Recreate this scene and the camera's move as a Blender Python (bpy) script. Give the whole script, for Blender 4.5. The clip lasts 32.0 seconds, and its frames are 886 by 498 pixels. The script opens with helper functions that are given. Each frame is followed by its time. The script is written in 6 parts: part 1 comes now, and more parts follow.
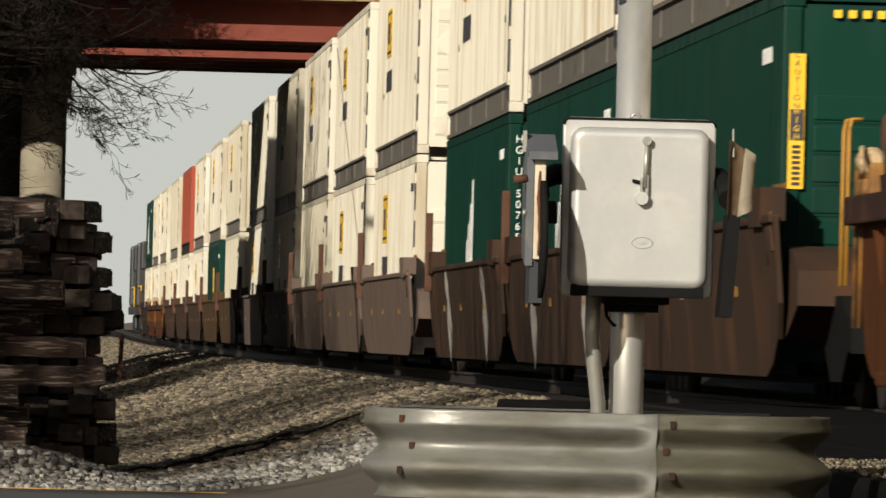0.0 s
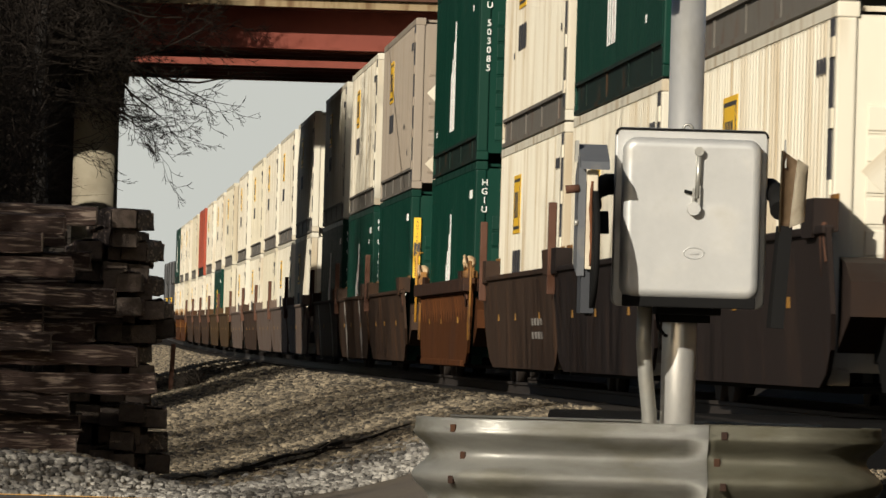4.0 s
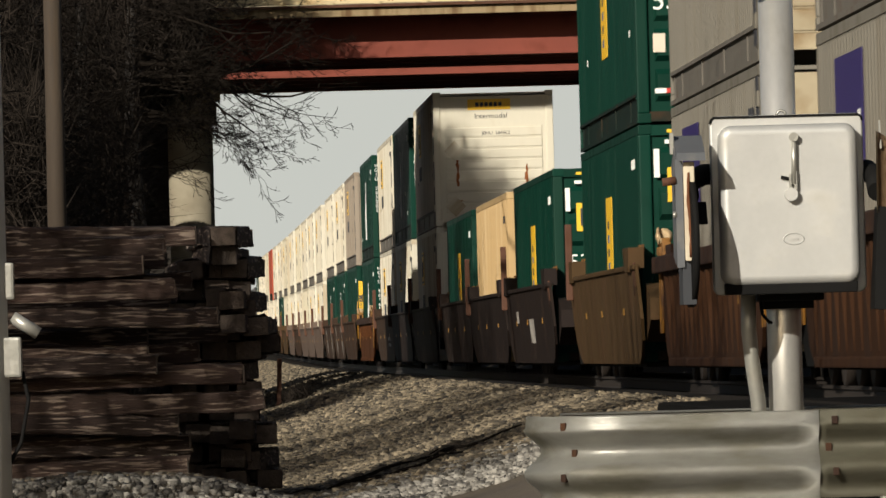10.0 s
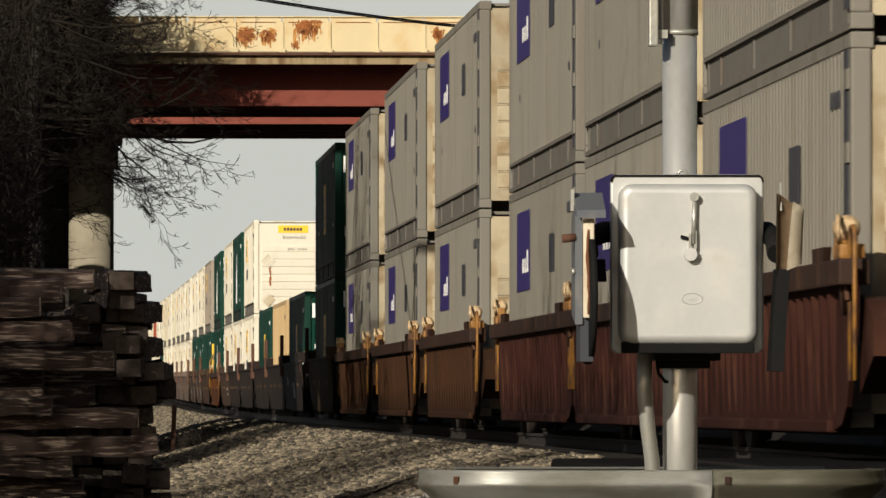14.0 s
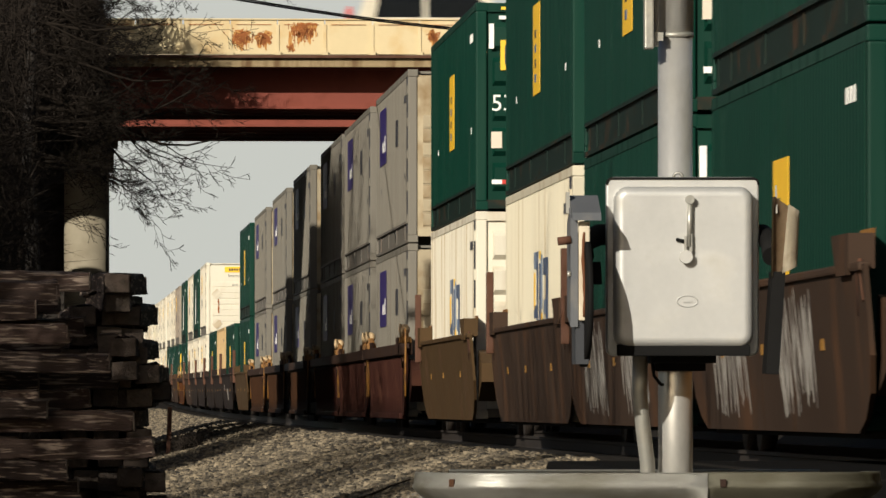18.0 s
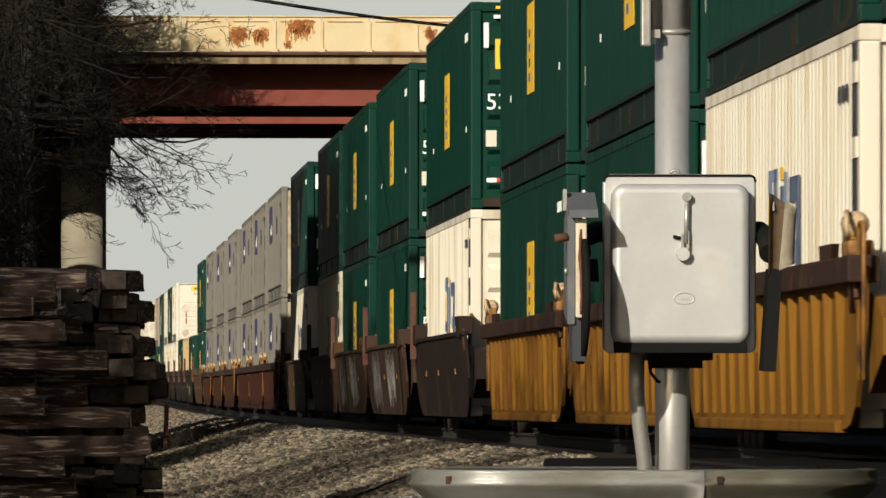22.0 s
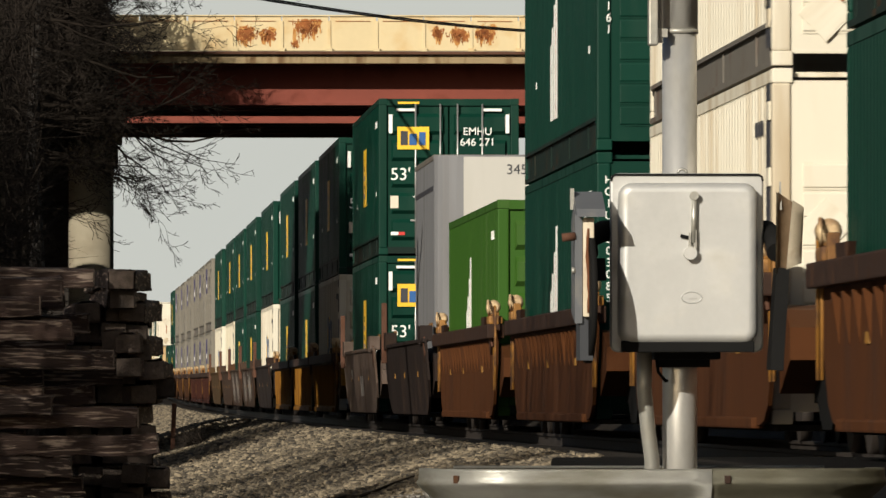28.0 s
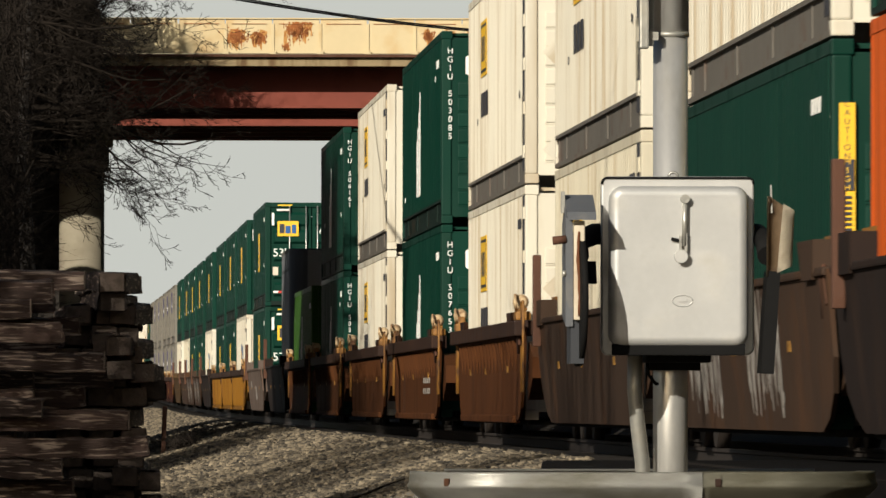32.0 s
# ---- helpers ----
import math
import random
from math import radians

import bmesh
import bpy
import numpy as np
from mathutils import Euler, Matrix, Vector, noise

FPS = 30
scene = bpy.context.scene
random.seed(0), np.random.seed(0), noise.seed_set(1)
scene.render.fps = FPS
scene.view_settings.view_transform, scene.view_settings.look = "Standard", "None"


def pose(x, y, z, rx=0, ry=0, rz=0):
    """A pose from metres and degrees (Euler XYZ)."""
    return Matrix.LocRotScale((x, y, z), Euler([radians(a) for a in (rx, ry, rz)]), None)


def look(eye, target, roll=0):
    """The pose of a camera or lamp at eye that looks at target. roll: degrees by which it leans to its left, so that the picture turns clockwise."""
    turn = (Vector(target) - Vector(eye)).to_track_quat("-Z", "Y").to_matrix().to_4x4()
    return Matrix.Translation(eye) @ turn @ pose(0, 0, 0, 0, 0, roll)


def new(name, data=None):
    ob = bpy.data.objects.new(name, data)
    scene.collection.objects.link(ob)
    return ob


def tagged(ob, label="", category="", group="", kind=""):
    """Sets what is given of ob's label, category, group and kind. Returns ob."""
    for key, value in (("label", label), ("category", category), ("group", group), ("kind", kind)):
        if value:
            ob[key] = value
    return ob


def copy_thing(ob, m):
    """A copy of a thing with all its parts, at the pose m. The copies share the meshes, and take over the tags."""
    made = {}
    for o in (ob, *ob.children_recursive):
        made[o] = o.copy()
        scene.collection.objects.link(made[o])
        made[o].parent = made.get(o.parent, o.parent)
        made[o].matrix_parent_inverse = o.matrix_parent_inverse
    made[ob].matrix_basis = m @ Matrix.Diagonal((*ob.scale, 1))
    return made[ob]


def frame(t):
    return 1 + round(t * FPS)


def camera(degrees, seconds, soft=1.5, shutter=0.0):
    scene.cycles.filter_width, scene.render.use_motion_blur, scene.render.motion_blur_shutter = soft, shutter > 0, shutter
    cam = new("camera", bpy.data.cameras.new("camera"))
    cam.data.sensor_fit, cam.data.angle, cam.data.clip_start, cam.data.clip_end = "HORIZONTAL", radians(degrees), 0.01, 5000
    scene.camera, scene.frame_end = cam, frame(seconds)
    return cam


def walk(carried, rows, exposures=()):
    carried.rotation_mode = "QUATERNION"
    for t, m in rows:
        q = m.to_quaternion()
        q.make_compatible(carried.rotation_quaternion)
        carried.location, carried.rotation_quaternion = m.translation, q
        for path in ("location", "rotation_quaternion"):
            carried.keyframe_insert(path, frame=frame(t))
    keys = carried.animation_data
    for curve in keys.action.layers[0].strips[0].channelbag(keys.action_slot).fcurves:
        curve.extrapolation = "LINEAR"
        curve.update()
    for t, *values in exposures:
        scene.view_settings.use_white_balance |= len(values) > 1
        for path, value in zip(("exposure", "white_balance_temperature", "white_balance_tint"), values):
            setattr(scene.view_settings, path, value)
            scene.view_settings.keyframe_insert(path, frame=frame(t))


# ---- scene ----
# camera on a tripod beside the road; rail tops lie at z = 0
EYE = Vector((0.0, 0.0, 0.42))
cam = camera(5.71, 32.0, soft=1.5, shutter=0.3)
AIM = [
    (0.0, -2.6695, 0.609, 1.427), (0.5, -2.9546, 0.628, 1.324), (1.0, -3.1469, 0.6856, 1.12), (1.5, -3.2581, 0.7139, 1.249),
    (2.0, -2.5552, 0.6777, 1.438), (2.5, -2.3892, 0.6582, 1.498), (4.5, -2.2953, 0.6633, 1.73), (5.0, -2.243, 0.6473, 1.795),
    (5.5, -2.0864, 0.6357, 1.735), (6.0, -1.9354, 0.6382, 1.593), (6.5, -1.6588, 0.6383, 1.157), (7.0, -1.4839, 0.6038, 1.027),
    (7.5, -2.0122, 0.5878, 0.932), (8.0, -2.0096, 0.6119, 0.441), (8.5, -1.9459, 0.6429, 0.019), (9.0, -1.8635, 0.6258, -0.477),
    (9.5, -1.787, 0.5939, -1.414), (10.0, -1.6884, 0.6778, -1.568), (10.5, -1.7287, 0.8003, -1.025), (11.0, -2.0478, 0.8428, -0.18),
    (11.5, -2.1669, 0.8686, 0.213), (12.0, -2.2121, 0.9253, 0.033), (12.5, -2.2469, 0.9519, -0.0), (13.0, -2.2692, 0.9687, -0.0),
    (13.5, -2.303, 0.9978, -0.023), (14.0, -2.3461, 1.0022, -0.006), (14.5, -2.3503, 1.0077, 0.009), (16.5, -2.3586, 0.9977, -0.023),
    (17.0, -2.368, 1.0067, 0.028), (17.5, -2.3682, 1.0135, 0.01), (18.0, -2.3751, 1.019, -0.0), (18.5, -2.3639, 0.9967, 0.001),
    (19.0, -2.3749, 0.9922, 0.019), (19.5, -2.3627, 1.0022, 0.008), (20.0, -2.3705, 1.0089, 0.012), (20.5, -2.37, 1.0097, -0.045),
    (21.0, -2.3784, 1.0077, 0.002), (21.5, -2.3997, 1.0178, -0.015), (22.0, -2.395, 1.0001, 0.018), (22.5, -2.3806, 0.9967, 0.001),
    (23.0, -2.4085, 1.0077, -0.0), (23.5, -2.3974, 0.9967, 0.001), (24.0, -2.3974, 1.0022, -0.0), (24.5, -2.4032, 0.9977, -0.023),
    (25.0, -2.426, 1.0102, 0.03), (25.5, -2.4361, 1.0224, 0.019), (27.5, -2.3849, 1.0157, 0.008), (28.0, -2.3473, 0.9955, -0.017),
    (28.5, -2.3364, 0.9977, -0.023), (29.0, -2.2915, 0.9776, -0.001), (29.5, -2.29, 0.9755, 0.035), (30.0, -2.2891, 0.961, 0.019),
    (30.5, -2.2823, 0.9576, 0.017), (31.0, -2.3339, 0.9843, -0.003), (31.5, -2.3751, 1.0077, -0.0), (32.0, -2.407, 1.0147, 0.034),
]
walk(cam, [(t, Matrix.Translation(EYE) @ Euler((radians(90 + up), 0, radians(turn))).to_matrix().to_4x4() @ pose(0, 0, 0, 0, 0, lean)) for t, turn, up, lean in AIM])

# ---- world and sun ----
SUN_EL, SUN_FROM = radians(23.5), Vector((-0.5, -0.866, 0)).normalized()
world = bpy.data.worlds.new("sky")
scene.world = world
world.use_nodes = True
wn, wl = world.node_tree.nodes, world.node_tree.links
sky = wn.new("ShaderNodeTexSky")
sky.sky_type, sky.sun_disc = "NISHITA", False
sky.sun_elevation, sky.sun_rotation = SUN_EL, math.atan2(SUN_FROM.x, SUN_FROM.y)
sky.dust_density, sky.air_density, sky.ozone_density = 3.0, 1.0, 1.0
wn["Background"].inputs["Strength"].default_value = 0.032
wl.new(sky.outputs[0], wn["Background"].inputs[0])
sun = new("sun", bpy.data.lights.new("sun", "SUN"))
sun.data.energy, sun.data.angle, sun.data.color = 4.2, radians(0.5), (1.0, 0.94, 0.83)
sun.matrix_world = look(SUN_FROM * 60 + Vector((0, 0, 60 * math.tan(SUN_EL))), (0, 0, 0))
scene.view_settings.exposure = 0.44

# ---- materials ----
def mat(name, color, rough=0.6, metal=0.0, var=0.12, scale=3.0, bump=0.0, bump_scale=40.0, dirt=None, dirt_amt=0.0, dirt_scale=1.5, stretch=(1, 1, 1), rnd=0.0, spec=0.5, cover=None, sharp=5.0):
    """Paint, steel, wood or stone: base colour, fine and coarse variation, streaks of dirt and a bump."""
    m = bpy.data.materials.new(name)
    m.use_nodes = True
    n, l = m.node_tree.nodes, m.node_tree.links
    b = n["Principled BSDF"]
    b.inputs["Roughness"].default_value, b.inputs["Metallic"].default_value = rough, metal
    b.inputs["Specular IOR Level"].default_value = spec
    tc = n.new("ShaderNodeTexCoord")
    mp = n.new("ShaderNodeMapping")
    mp.inputs["Scale"].default_value = stretch
    l.new(tc.outputs["Object"], mp.inputs["Vector"])
    oi = n.new("ShaderNodeObjectInfo")
    off = n.new("ShaderNodeVectorMath")
    off.operation = "MULTIPLY_ADD"
    l.new(oi.outputs["Random"], off.inputs[0])
    off.inputs[1].default_value = (37.0, 23.0, 11.0)
    l.new(mp.outputs[0], off.inputs[2])

    def noise_tex(s, detail=6.0):
        t = n.new("ShaderNodeTexNoise")
        t.inputs["Scale"].default_value, t.inputs["Detail"].default_value = s, detail
        l.new(off.outputs[0], t.inputs["Vector"])
        return t.outputs["Fac"]

    def math_node(op, a, c, clamp=False):
        k = n.new("ShaderNodeMath")
        k.operation, k.use_clamp = op, clamp
        for i, v in enumerate((a, c)):
            if hasattr(v, "is_output"):
                l.new(v, k.inputs[i])
            else:
                k.inputs[i].default_value = v
        return k.outputs[0]

    coarse, fine = noise_tex(scale), noise_tex(scale * 9)
    both = math_node("ADD", math_node("MULTIPLY", coarse, 0.65), math_node("MULTIPLY", fine, 0.35))
    val = math_node("ADD", math_node("MULTIPLY", math_node("SUBTRACT", both, 0.5), 2.6 * var), 1.0)
    if rnd:
        val = math_node("MULTIPLY", val, math_node("ADD", math_node("MULTIPLY", oi.outputs["Random"], 2 * rnd), 1.0 - rnd))
    hsv = n.new("ShaderNodeHueSaturation")
    hsv.inputs["Color"].default_value = (*color, 1)
    l.new(val, hsv.inputs["Value"])
    out = hsv.outputs[0]
    if dirt:
        mask = math_node("MULTIPLY", math_node("SUBTRACT", noise_tex(dirt_scale, 8.0), 0.62 - 0.25 * dirt_amt), sharp, True)
        mix = n.new("ShaderNodeMix")
        mix.data_type = "RGBA"
        l.new(math_node("MULTIPLY", mask, cover or min(1.0, dirt_amt * 1.4)), mix.inputs["Factor"])
        l.new(out, mix.inputs["A"])
        mix.inputs["B"].default_value = (*dirt, 1)
        out = mix.outputs["Result"]
        l.new(math_node("ADD", math_node("MULTIPLY", mask, 0.25), rough, True), b.inputs["Roughness"])
    l.new(out, b.inputs["Base Color"])
    if bump:
        bp = n.new("ShaderNodeBump")
        bp.inputs["Strength"].default_value, bp.inputs["Distance"].default_value = bump, 0.02
        l.new(noise_tex(bump_scale, 4.0), bp.inputs["Height"])
        l.new(bp.outputs[0], b.inputs["Normal"])
    return m


RUST = (0.16, 0.055, 0.018)
GRIME = (0.07, 0.06, 0.045)
STREAK = (1.2, 1.2, 0.15)
M = {
    "white": mat("white_paint", (0.60, 0.555, 0.445), 0.55, var=0.08, scale=0.7, dirt=(0.36, 0.27, 0.16), dirt_amt=0.55, dirt_scale=1.6, stretch=STREAK, rnd=0.06, spec=0.12),
    "white_end": mat("white_end_paint", (0.60, 0.555, 0.445), 0.55, var=0.05, scale=0.9, dirt=(0.50, 0.42, 0.29), dirt_amt=0.22, dirt_scale=1.6, stretch=(2, 1, 0.5), rnd=0.05, spec=0.12),
    "post_white": mat("faded_white_paint", (0.52, 0.515, 0.48), 0.6, var=0.08, scale=3, dirt=(0.40, 0.38, 0.33), dirt_amt=0.3, dirt_scale=3),
    "slate": mat("slate_grey_paint", (0.165, 0.165, 0.168), 0.55, var=0.08, scale=0.7, dirt=(0.11, 0.105, 0.10), dirt_amt=0.4, dirt_scale=1.2, stretch=STREAK, spec=0.12),
    "cream": mat("cream_paint", (0.53, 0.48, 0.36), 0.6, var=0.10, scale=0.7, dirt=(0.30, 0.20, 0.10), dirt_amt=0.4, dirt_scale=1.6, stretch=STREAK, rnd=0.08, spec=0.12),
    "taupe": mat("grey_brown_paint", (0.27, 0.225, 0.175), 0.6, var=0.12, scale=0.7, dirt=(0.20, 0.15, 0.10), dirt_amt=0.45, dirt_scale=1.6, stretch=STREAK, spec=0.12),
    "tan": mat("tan_paint", (0.44, 0.30, 0.145), 0.6, var=0.14, scale=0.8, dirt=(0.62, 0.52, 0.36), dirt_amt=0.3, dirt_scale=1.6, stretch=STREAK, spec=0.12),
    "green": mat("dark_green_paint", (0.0026, 0.0295, 0.0185), 0.45, var=0.2, scale=0.6, dirt=(0.012, 0.040, 0.026), dirt_amt=0.4, dirt_scale=1.4, stretch=STREAK, rnd=0.12, spec=0.12),
    "lime": mat("bright_green_paint", (0.030, 0.085, 0.011), 0.5, var=0.12, scale=0.6, dirt=(0.06, 0.10, 0.03), dirt_amt=0.3, stretch=STREAK, spec=0.12),
    "grey": mat("light_grey_paint", (0.162, 0.148, 0.121), 0.55, var=0.14, scale=0.6, dirt=(0.125, 0.105, 0.075), dirt_amt=0.42, dirt_scale=1.4, stretch=STREAK, rnd=0.07, spec=0.12),
    "pale_grey": mat("pale_grey_paint", (0.43, 0.415, 0.375), 0.55, var=0.06, scale=0.8, dirt=(0.33, 0.30, 0.25), dirt_amt=0.3, dirt_scale=1.0, stretch=STREAK, spec=0.12),
    "orange": mat("orange_paint", (0.50, 0.085, 0.012), 0.5, var=0.12, scale=0.8, dirt=(0.25, 0.06, 0.02), dirt_amt=0.4, stretch=STREAK, spec=0.12),
    "red": mat("red_paint", (0.33, 0.07, 0.04), 0.5, var=0.12, scale=0.8, dirt=(0.25, 0.05, 0.02), dirt_amt=0.4, stretch=STREAK, spec=0.12),
    "sill": mat("dark_green_black_steel", (0.008, 0.017, 0.013), 0.6, var=0.2, scale=2, dirt=RUST, dirt_amt=0.25, spec=0.12),
    "sill_grey": mat("mid_grey_steel", (0.125, 0.113, 0.095), 0.6, var=0.2, scale=2, dirt=RUST, dirt_amt=0.25, spec=0.12),
    "black": mat("black_steel", (0.009, 0.0088, 0.0085), 0.75, var=0.25, scale=3, spec=0.05),
    "steel": mat("bare_steel", (0.45, 0.44, 0.41), 0.4, 0.8, var=0.15, scale=6),
    "yellow": mat("yellow_panel", (0.80, 0.47, 0.02), 0.5, var=0.08, scale=2),
    "purple": mat("purple_panel", (0.024, 0.013, 0.105), 0.5, var=0.08, scale=2),
    "blue": mat("blue_panel", (0.015, 0.09, 0.27), 0.5, var=0.08, scale=2),
    "worn_blue": mat("worn_blue_panel", (0.055, 0.085, 0.15), 0.6, var=0.3, scale=3, dirt=(0.30, 0.29, 0.26), dirt_amt=0.4, dirt_scale=4),
    "faded_blue": mat("faded_blue_panel", (0.20, 0.25, 0.33), 0.6, var=0.25, scale=3),
    "ink": mat("dark_lettering", (0.03, 0.03, 0.035), 0.6, var=0.1),
    "mark": mat("white_lettering", (0.80, 0.78, 0.72), 0.6, var=0.1),
    "redmark": mat("red_lettering", (0.50, 0.03, 0.02), 0.6, var=0.1),
    "faded": mat("sprayed_white_paint", (0.36, 0.33, 0.29), 0.7, var=0.3, scale=2, dirt=(0.07, 0.045, 0.03), dirt_amt=0.6, dirt_scale=3),
    "pale": mat("pale_plate", (0.62, 0.54, 0.42), 0.6, var=0.1),
    "car_brown": mat("brown_car_steel", (0.042, 0.025, 0.016), 0.7, var=0.28, scale=0.9, stretch=(1, 0.6, 0.5), dirt=(0.085, 0.038, 0.016), dirt_amt=0.45, dirt_scale=1.2, rnd=0.12, spec=0.12),
    "car_dark": mat("dark_brown_car_steel", (0.017, 0.0115, 0.0095), 0.7, var=0.26, scale=0.9, stretch=(1, 0.6, 0.5), dirt=(0.040, 0.022, 0.013), dirt_amt=0.4, dirt_scale=1.2, rnd=0.12, spec=0.12),
    "car_rust": mat("rusty_car_steel", (0.060, 0.020, 0.0052), 0.75, var=0.28, scale=0.9, dirt=(0.030, 0.014, 0.008), dirt_amt=0.4, stretch=(1, 1, 0.4), dirt_scale=1.2, rnd=0.12, spec=0.12),
    "car_umber": mat("dark_rusty_car_steel", (0.030, 0.0118, 0.0042), 0.75, var=0.3, scale=0.9, dirt=(0.016, 0.010, 0.007), dirt_amt=0.4, dirt_scale=1.2, stretch=(1, 1, 0.4), rnd=0.1, spec=0.12),
    "car_red": mat("oxide_red_car_steel", (0.026, 0.0072, 0.0042), 0.72, var=0.2, scale=0.9, dirt=(0.06, 0.025, 0.015), dirt_amt=0.45, dirt_scale=1.2, spec=0.12),
    "car_tan": mat("ochre_car_steel", (0.062, 0.036, 0.015), 0.7, var=0.2, scale=0.9, dirt=(0.08, 0.04, 0.02), dirt_amt=0.45, dirt_scale=1.2, spec=0.12),
    "car_yellow": mat("yellow_car_steel", (0.165, 0.073, 0.0075), 0.65, var=0.22, scale=0.9, dirt=(0.065, 0.022, 0.008), dirt_amt=0.45, stretch=(1, 1, 0.4), dirt_scale=1.2, spec=0.12),
    "car_grey": mat("grey_car_steel", (0.115, 0.083, 0.065), 0.7, var=0.2, scale=0.9, dirt=(0.10, 0.055, 0.03), dirt_amt=0.4, dirt_scale=1.2, spec=0.12),
    "guide": mat("ochre_guide_steel", (0.24, 0.105, 0.014), 0.65, var=0.25, scale=3, dirt=(0.07, 0.03, 0.012), dirt_amt=0.7, dirt_scale=4),
    "yellow_rail": mat("worn_yellow_rail", (0.42, 0.20, 0.02), 0.6, var=0.2, scale=6, dirt=(0.10, 0.05, 0.02), dirt_amt=0.3, dirt_scale=8),
    "rust": mat("rusty_steel", (0.075, 0.028, 0.012), 0.8, var=0.3, scale=3, dirt=(0.06, 0.025, 0.012), dirt_amt=0.4, dirt_scale=4),
    "galv": mat("galvanised_steel", (0.36, 0.35, 0.31), 0.40, 0.55, var=0.22, scale=3.0, dirt=(0.30, 0.27, 0.20), dirt_amt=0.5, dirt_scale=5, bump=0.12, bump_scale=30),
    "alu": mat("aluminium_paint", (0.475, 0.47, 0.445), 0.42, 0.45, var=0.13, scale=5, dirt=(0.36, 0.33, 0.27), dirt_amt=0.35, dirt_scale=6, bump=0.10, bump_scale=6),
    "mast": mat("bright_aluminium", (0.66, 0.64, 0.59), 0.30, 0.68, var=0.16, scale=5, dirt=(0.26, 0.24, 0.19), dirt_amt=0.45, dirt_scale=5, stretch=(1, 1, 0.5)),
    # rails and wheels: steel colour darkened for the shade under the cars
    "dark_rail": mat("shade_darkened_steel", (0.022, 0.016, 0.012), 0.6, var=0.3, scale=4),
    "hood": mat("weathered_cream_steel", (0.52, 0.45, 0.33), 0.6, var=0.2, scale=9, dirt=RUST, dirt_amt=0.32, dirt_scale=9),
    "girder": mat("red_oxide_girder", (0.175, 0.034, 0.017), 0.75, var=0.2, scale=0.6, dirt=(0.08, 0.03, 0.02), dirt_amt=0.35),
    # shaded copy of the girder colour, dark as under the deck
    "web": mat("shaded_brown_girder", (0.030, 0.016, 0.012), 0.8, var=0.25, scale=0.6, dirt=(0.02, 0.014, 0.012), dirt_amt=0.4),
    "parapet": mat("weathered_cream_parapet", (0.57, 0.46, 0.265), 0.75, var=0.10, scale=0.8, dirt=(0.48, 0.28, 0.10), dirt_amt=0.4, dirt_scale=1.3),
    "stain": mat("rust_stain", (0.27, 0.085, 0.018), 0.85, var=0.4, scale=3, dirt=(0.10, 0.03, 0.009), dirt_amt=0.6, dirt_scale=5),
    "bloom": mat("orange_rust_bloom", (0.45, 0.22, 0.06), 0.85, var=0.3, scale=4, dirt=(0.28, 0.10, 0.02), dirt_amt=0.5, dirt_scale=6),
    "concrete": mat("grey_concrete", (0.23, 0.20, 0.14), 0.85, var=0.15, scale=1.2, dirt=(0.16, 0.13, 0.09), dirt_amt=0.5, dirt_scale=1.0, bump=0.15, bump_scale=20),
    # pale streaks on the wood also paint in highlights along the tie edges
    "tie": mat("creosoted_wood", (0.037, 0.0225, 0.017), 0.8, var=0.8, scale=3, dirt=(0.27, 0.21, 0.165), dirt_amt=0.34, dirt_scale=4, cover=0.8, sharp=9.0, stretch=(0.8, 9, 9), bump=1.0, bump_scale=9, rnd=0.45, spec=0.25),
    "tie_end": mat("weathered_end_grain", (0.075, 0.055, 0.042), 0.9, var=0.6, scale=14, dirt=(0.04, 0.03, 0.02), dirt_amt=0.45, dirt_scale=12, bump=0.6, bump_scale=40, rnd=0.4),
    "gravel": mat("limestone_gravel", (0.072, 0.056, 0.037), 0.9, var=0.35, scale=2.0, dirt=(0.07, 0.055, 0.04), dirt_amt=0.6, dirt_scale=0.5, bump=0.9, bump_scale=22),
    "asphalt": mat("worn_asphalt", (0.085, 0.08, 0.075), 0.9, spec=0.1, var=0.2, scale=3, bump=0.3, bump_scale=60),
    # near black: the shade beside the train is put into this colour
    "apron": mat("shade_black_asphalt", (0.007, 0.0065, 0.006), 0.9, spec=0.03, var=0.3, scale=2, bump=0.4, bump_scale=30),
    "line": mat("ochre_road_line", (0.50, 0.27, 0.06), 0.8, var=0.2, scale=6),
    "bark": mat("grey_brown_bark", (0.014, 0.011, 0.008), 0.9, var=0.3, scale=6),
    "twig": mat("dark_twig", (0.014, 0.011, 0.0085), 0.95, var=0.25, scale=2, spec=0.05),
    "pole": mat("weathered_pole_wood", (0.038, 0.026, 0.016), 0.85, var=0.3, scale=3, stretch=(4, 4, 0.5), dirt=(0.07, 0.05, 0.03), dirt_amt=0.4),
    # ballast painted black for the shade under the train
    "bed_shade": mat("shade_blackened_ballast", (0.016, 0.013, 0.010), 0.9, var=0.4, scale=3, bump=0.8, bump_scale=20, spec=0.1),
    "rail_galv": mat("weathered_guard_rail", (0.38, 0.37, 0.33), 0.42, 0.4, var=0.25, scale=2.5, dirt=(0.19, 0.175, 0.125), dirt_amt=0.6, dirt_scale=4, stretch=(0.6, 1, 2), bump=0.1, bump_scale=25),
    "rail_darker": mat("darker_guard_rail", (0.16, 0.15, 0.108), 0.5, 0.3, var=0.25, scale=2.5, dirt=(0.10, 0.09, 0.05), dirt_amt=0.6, dirt_scale=4, stretch=(0.6, 1, 2), bump=0.1, bump_scale=25),
    "lamp_grey": mat("dark_grey_enamel", (0.040, 0.042, 0.046), 0.6, var=0.15, scale=8, spec=0.15),
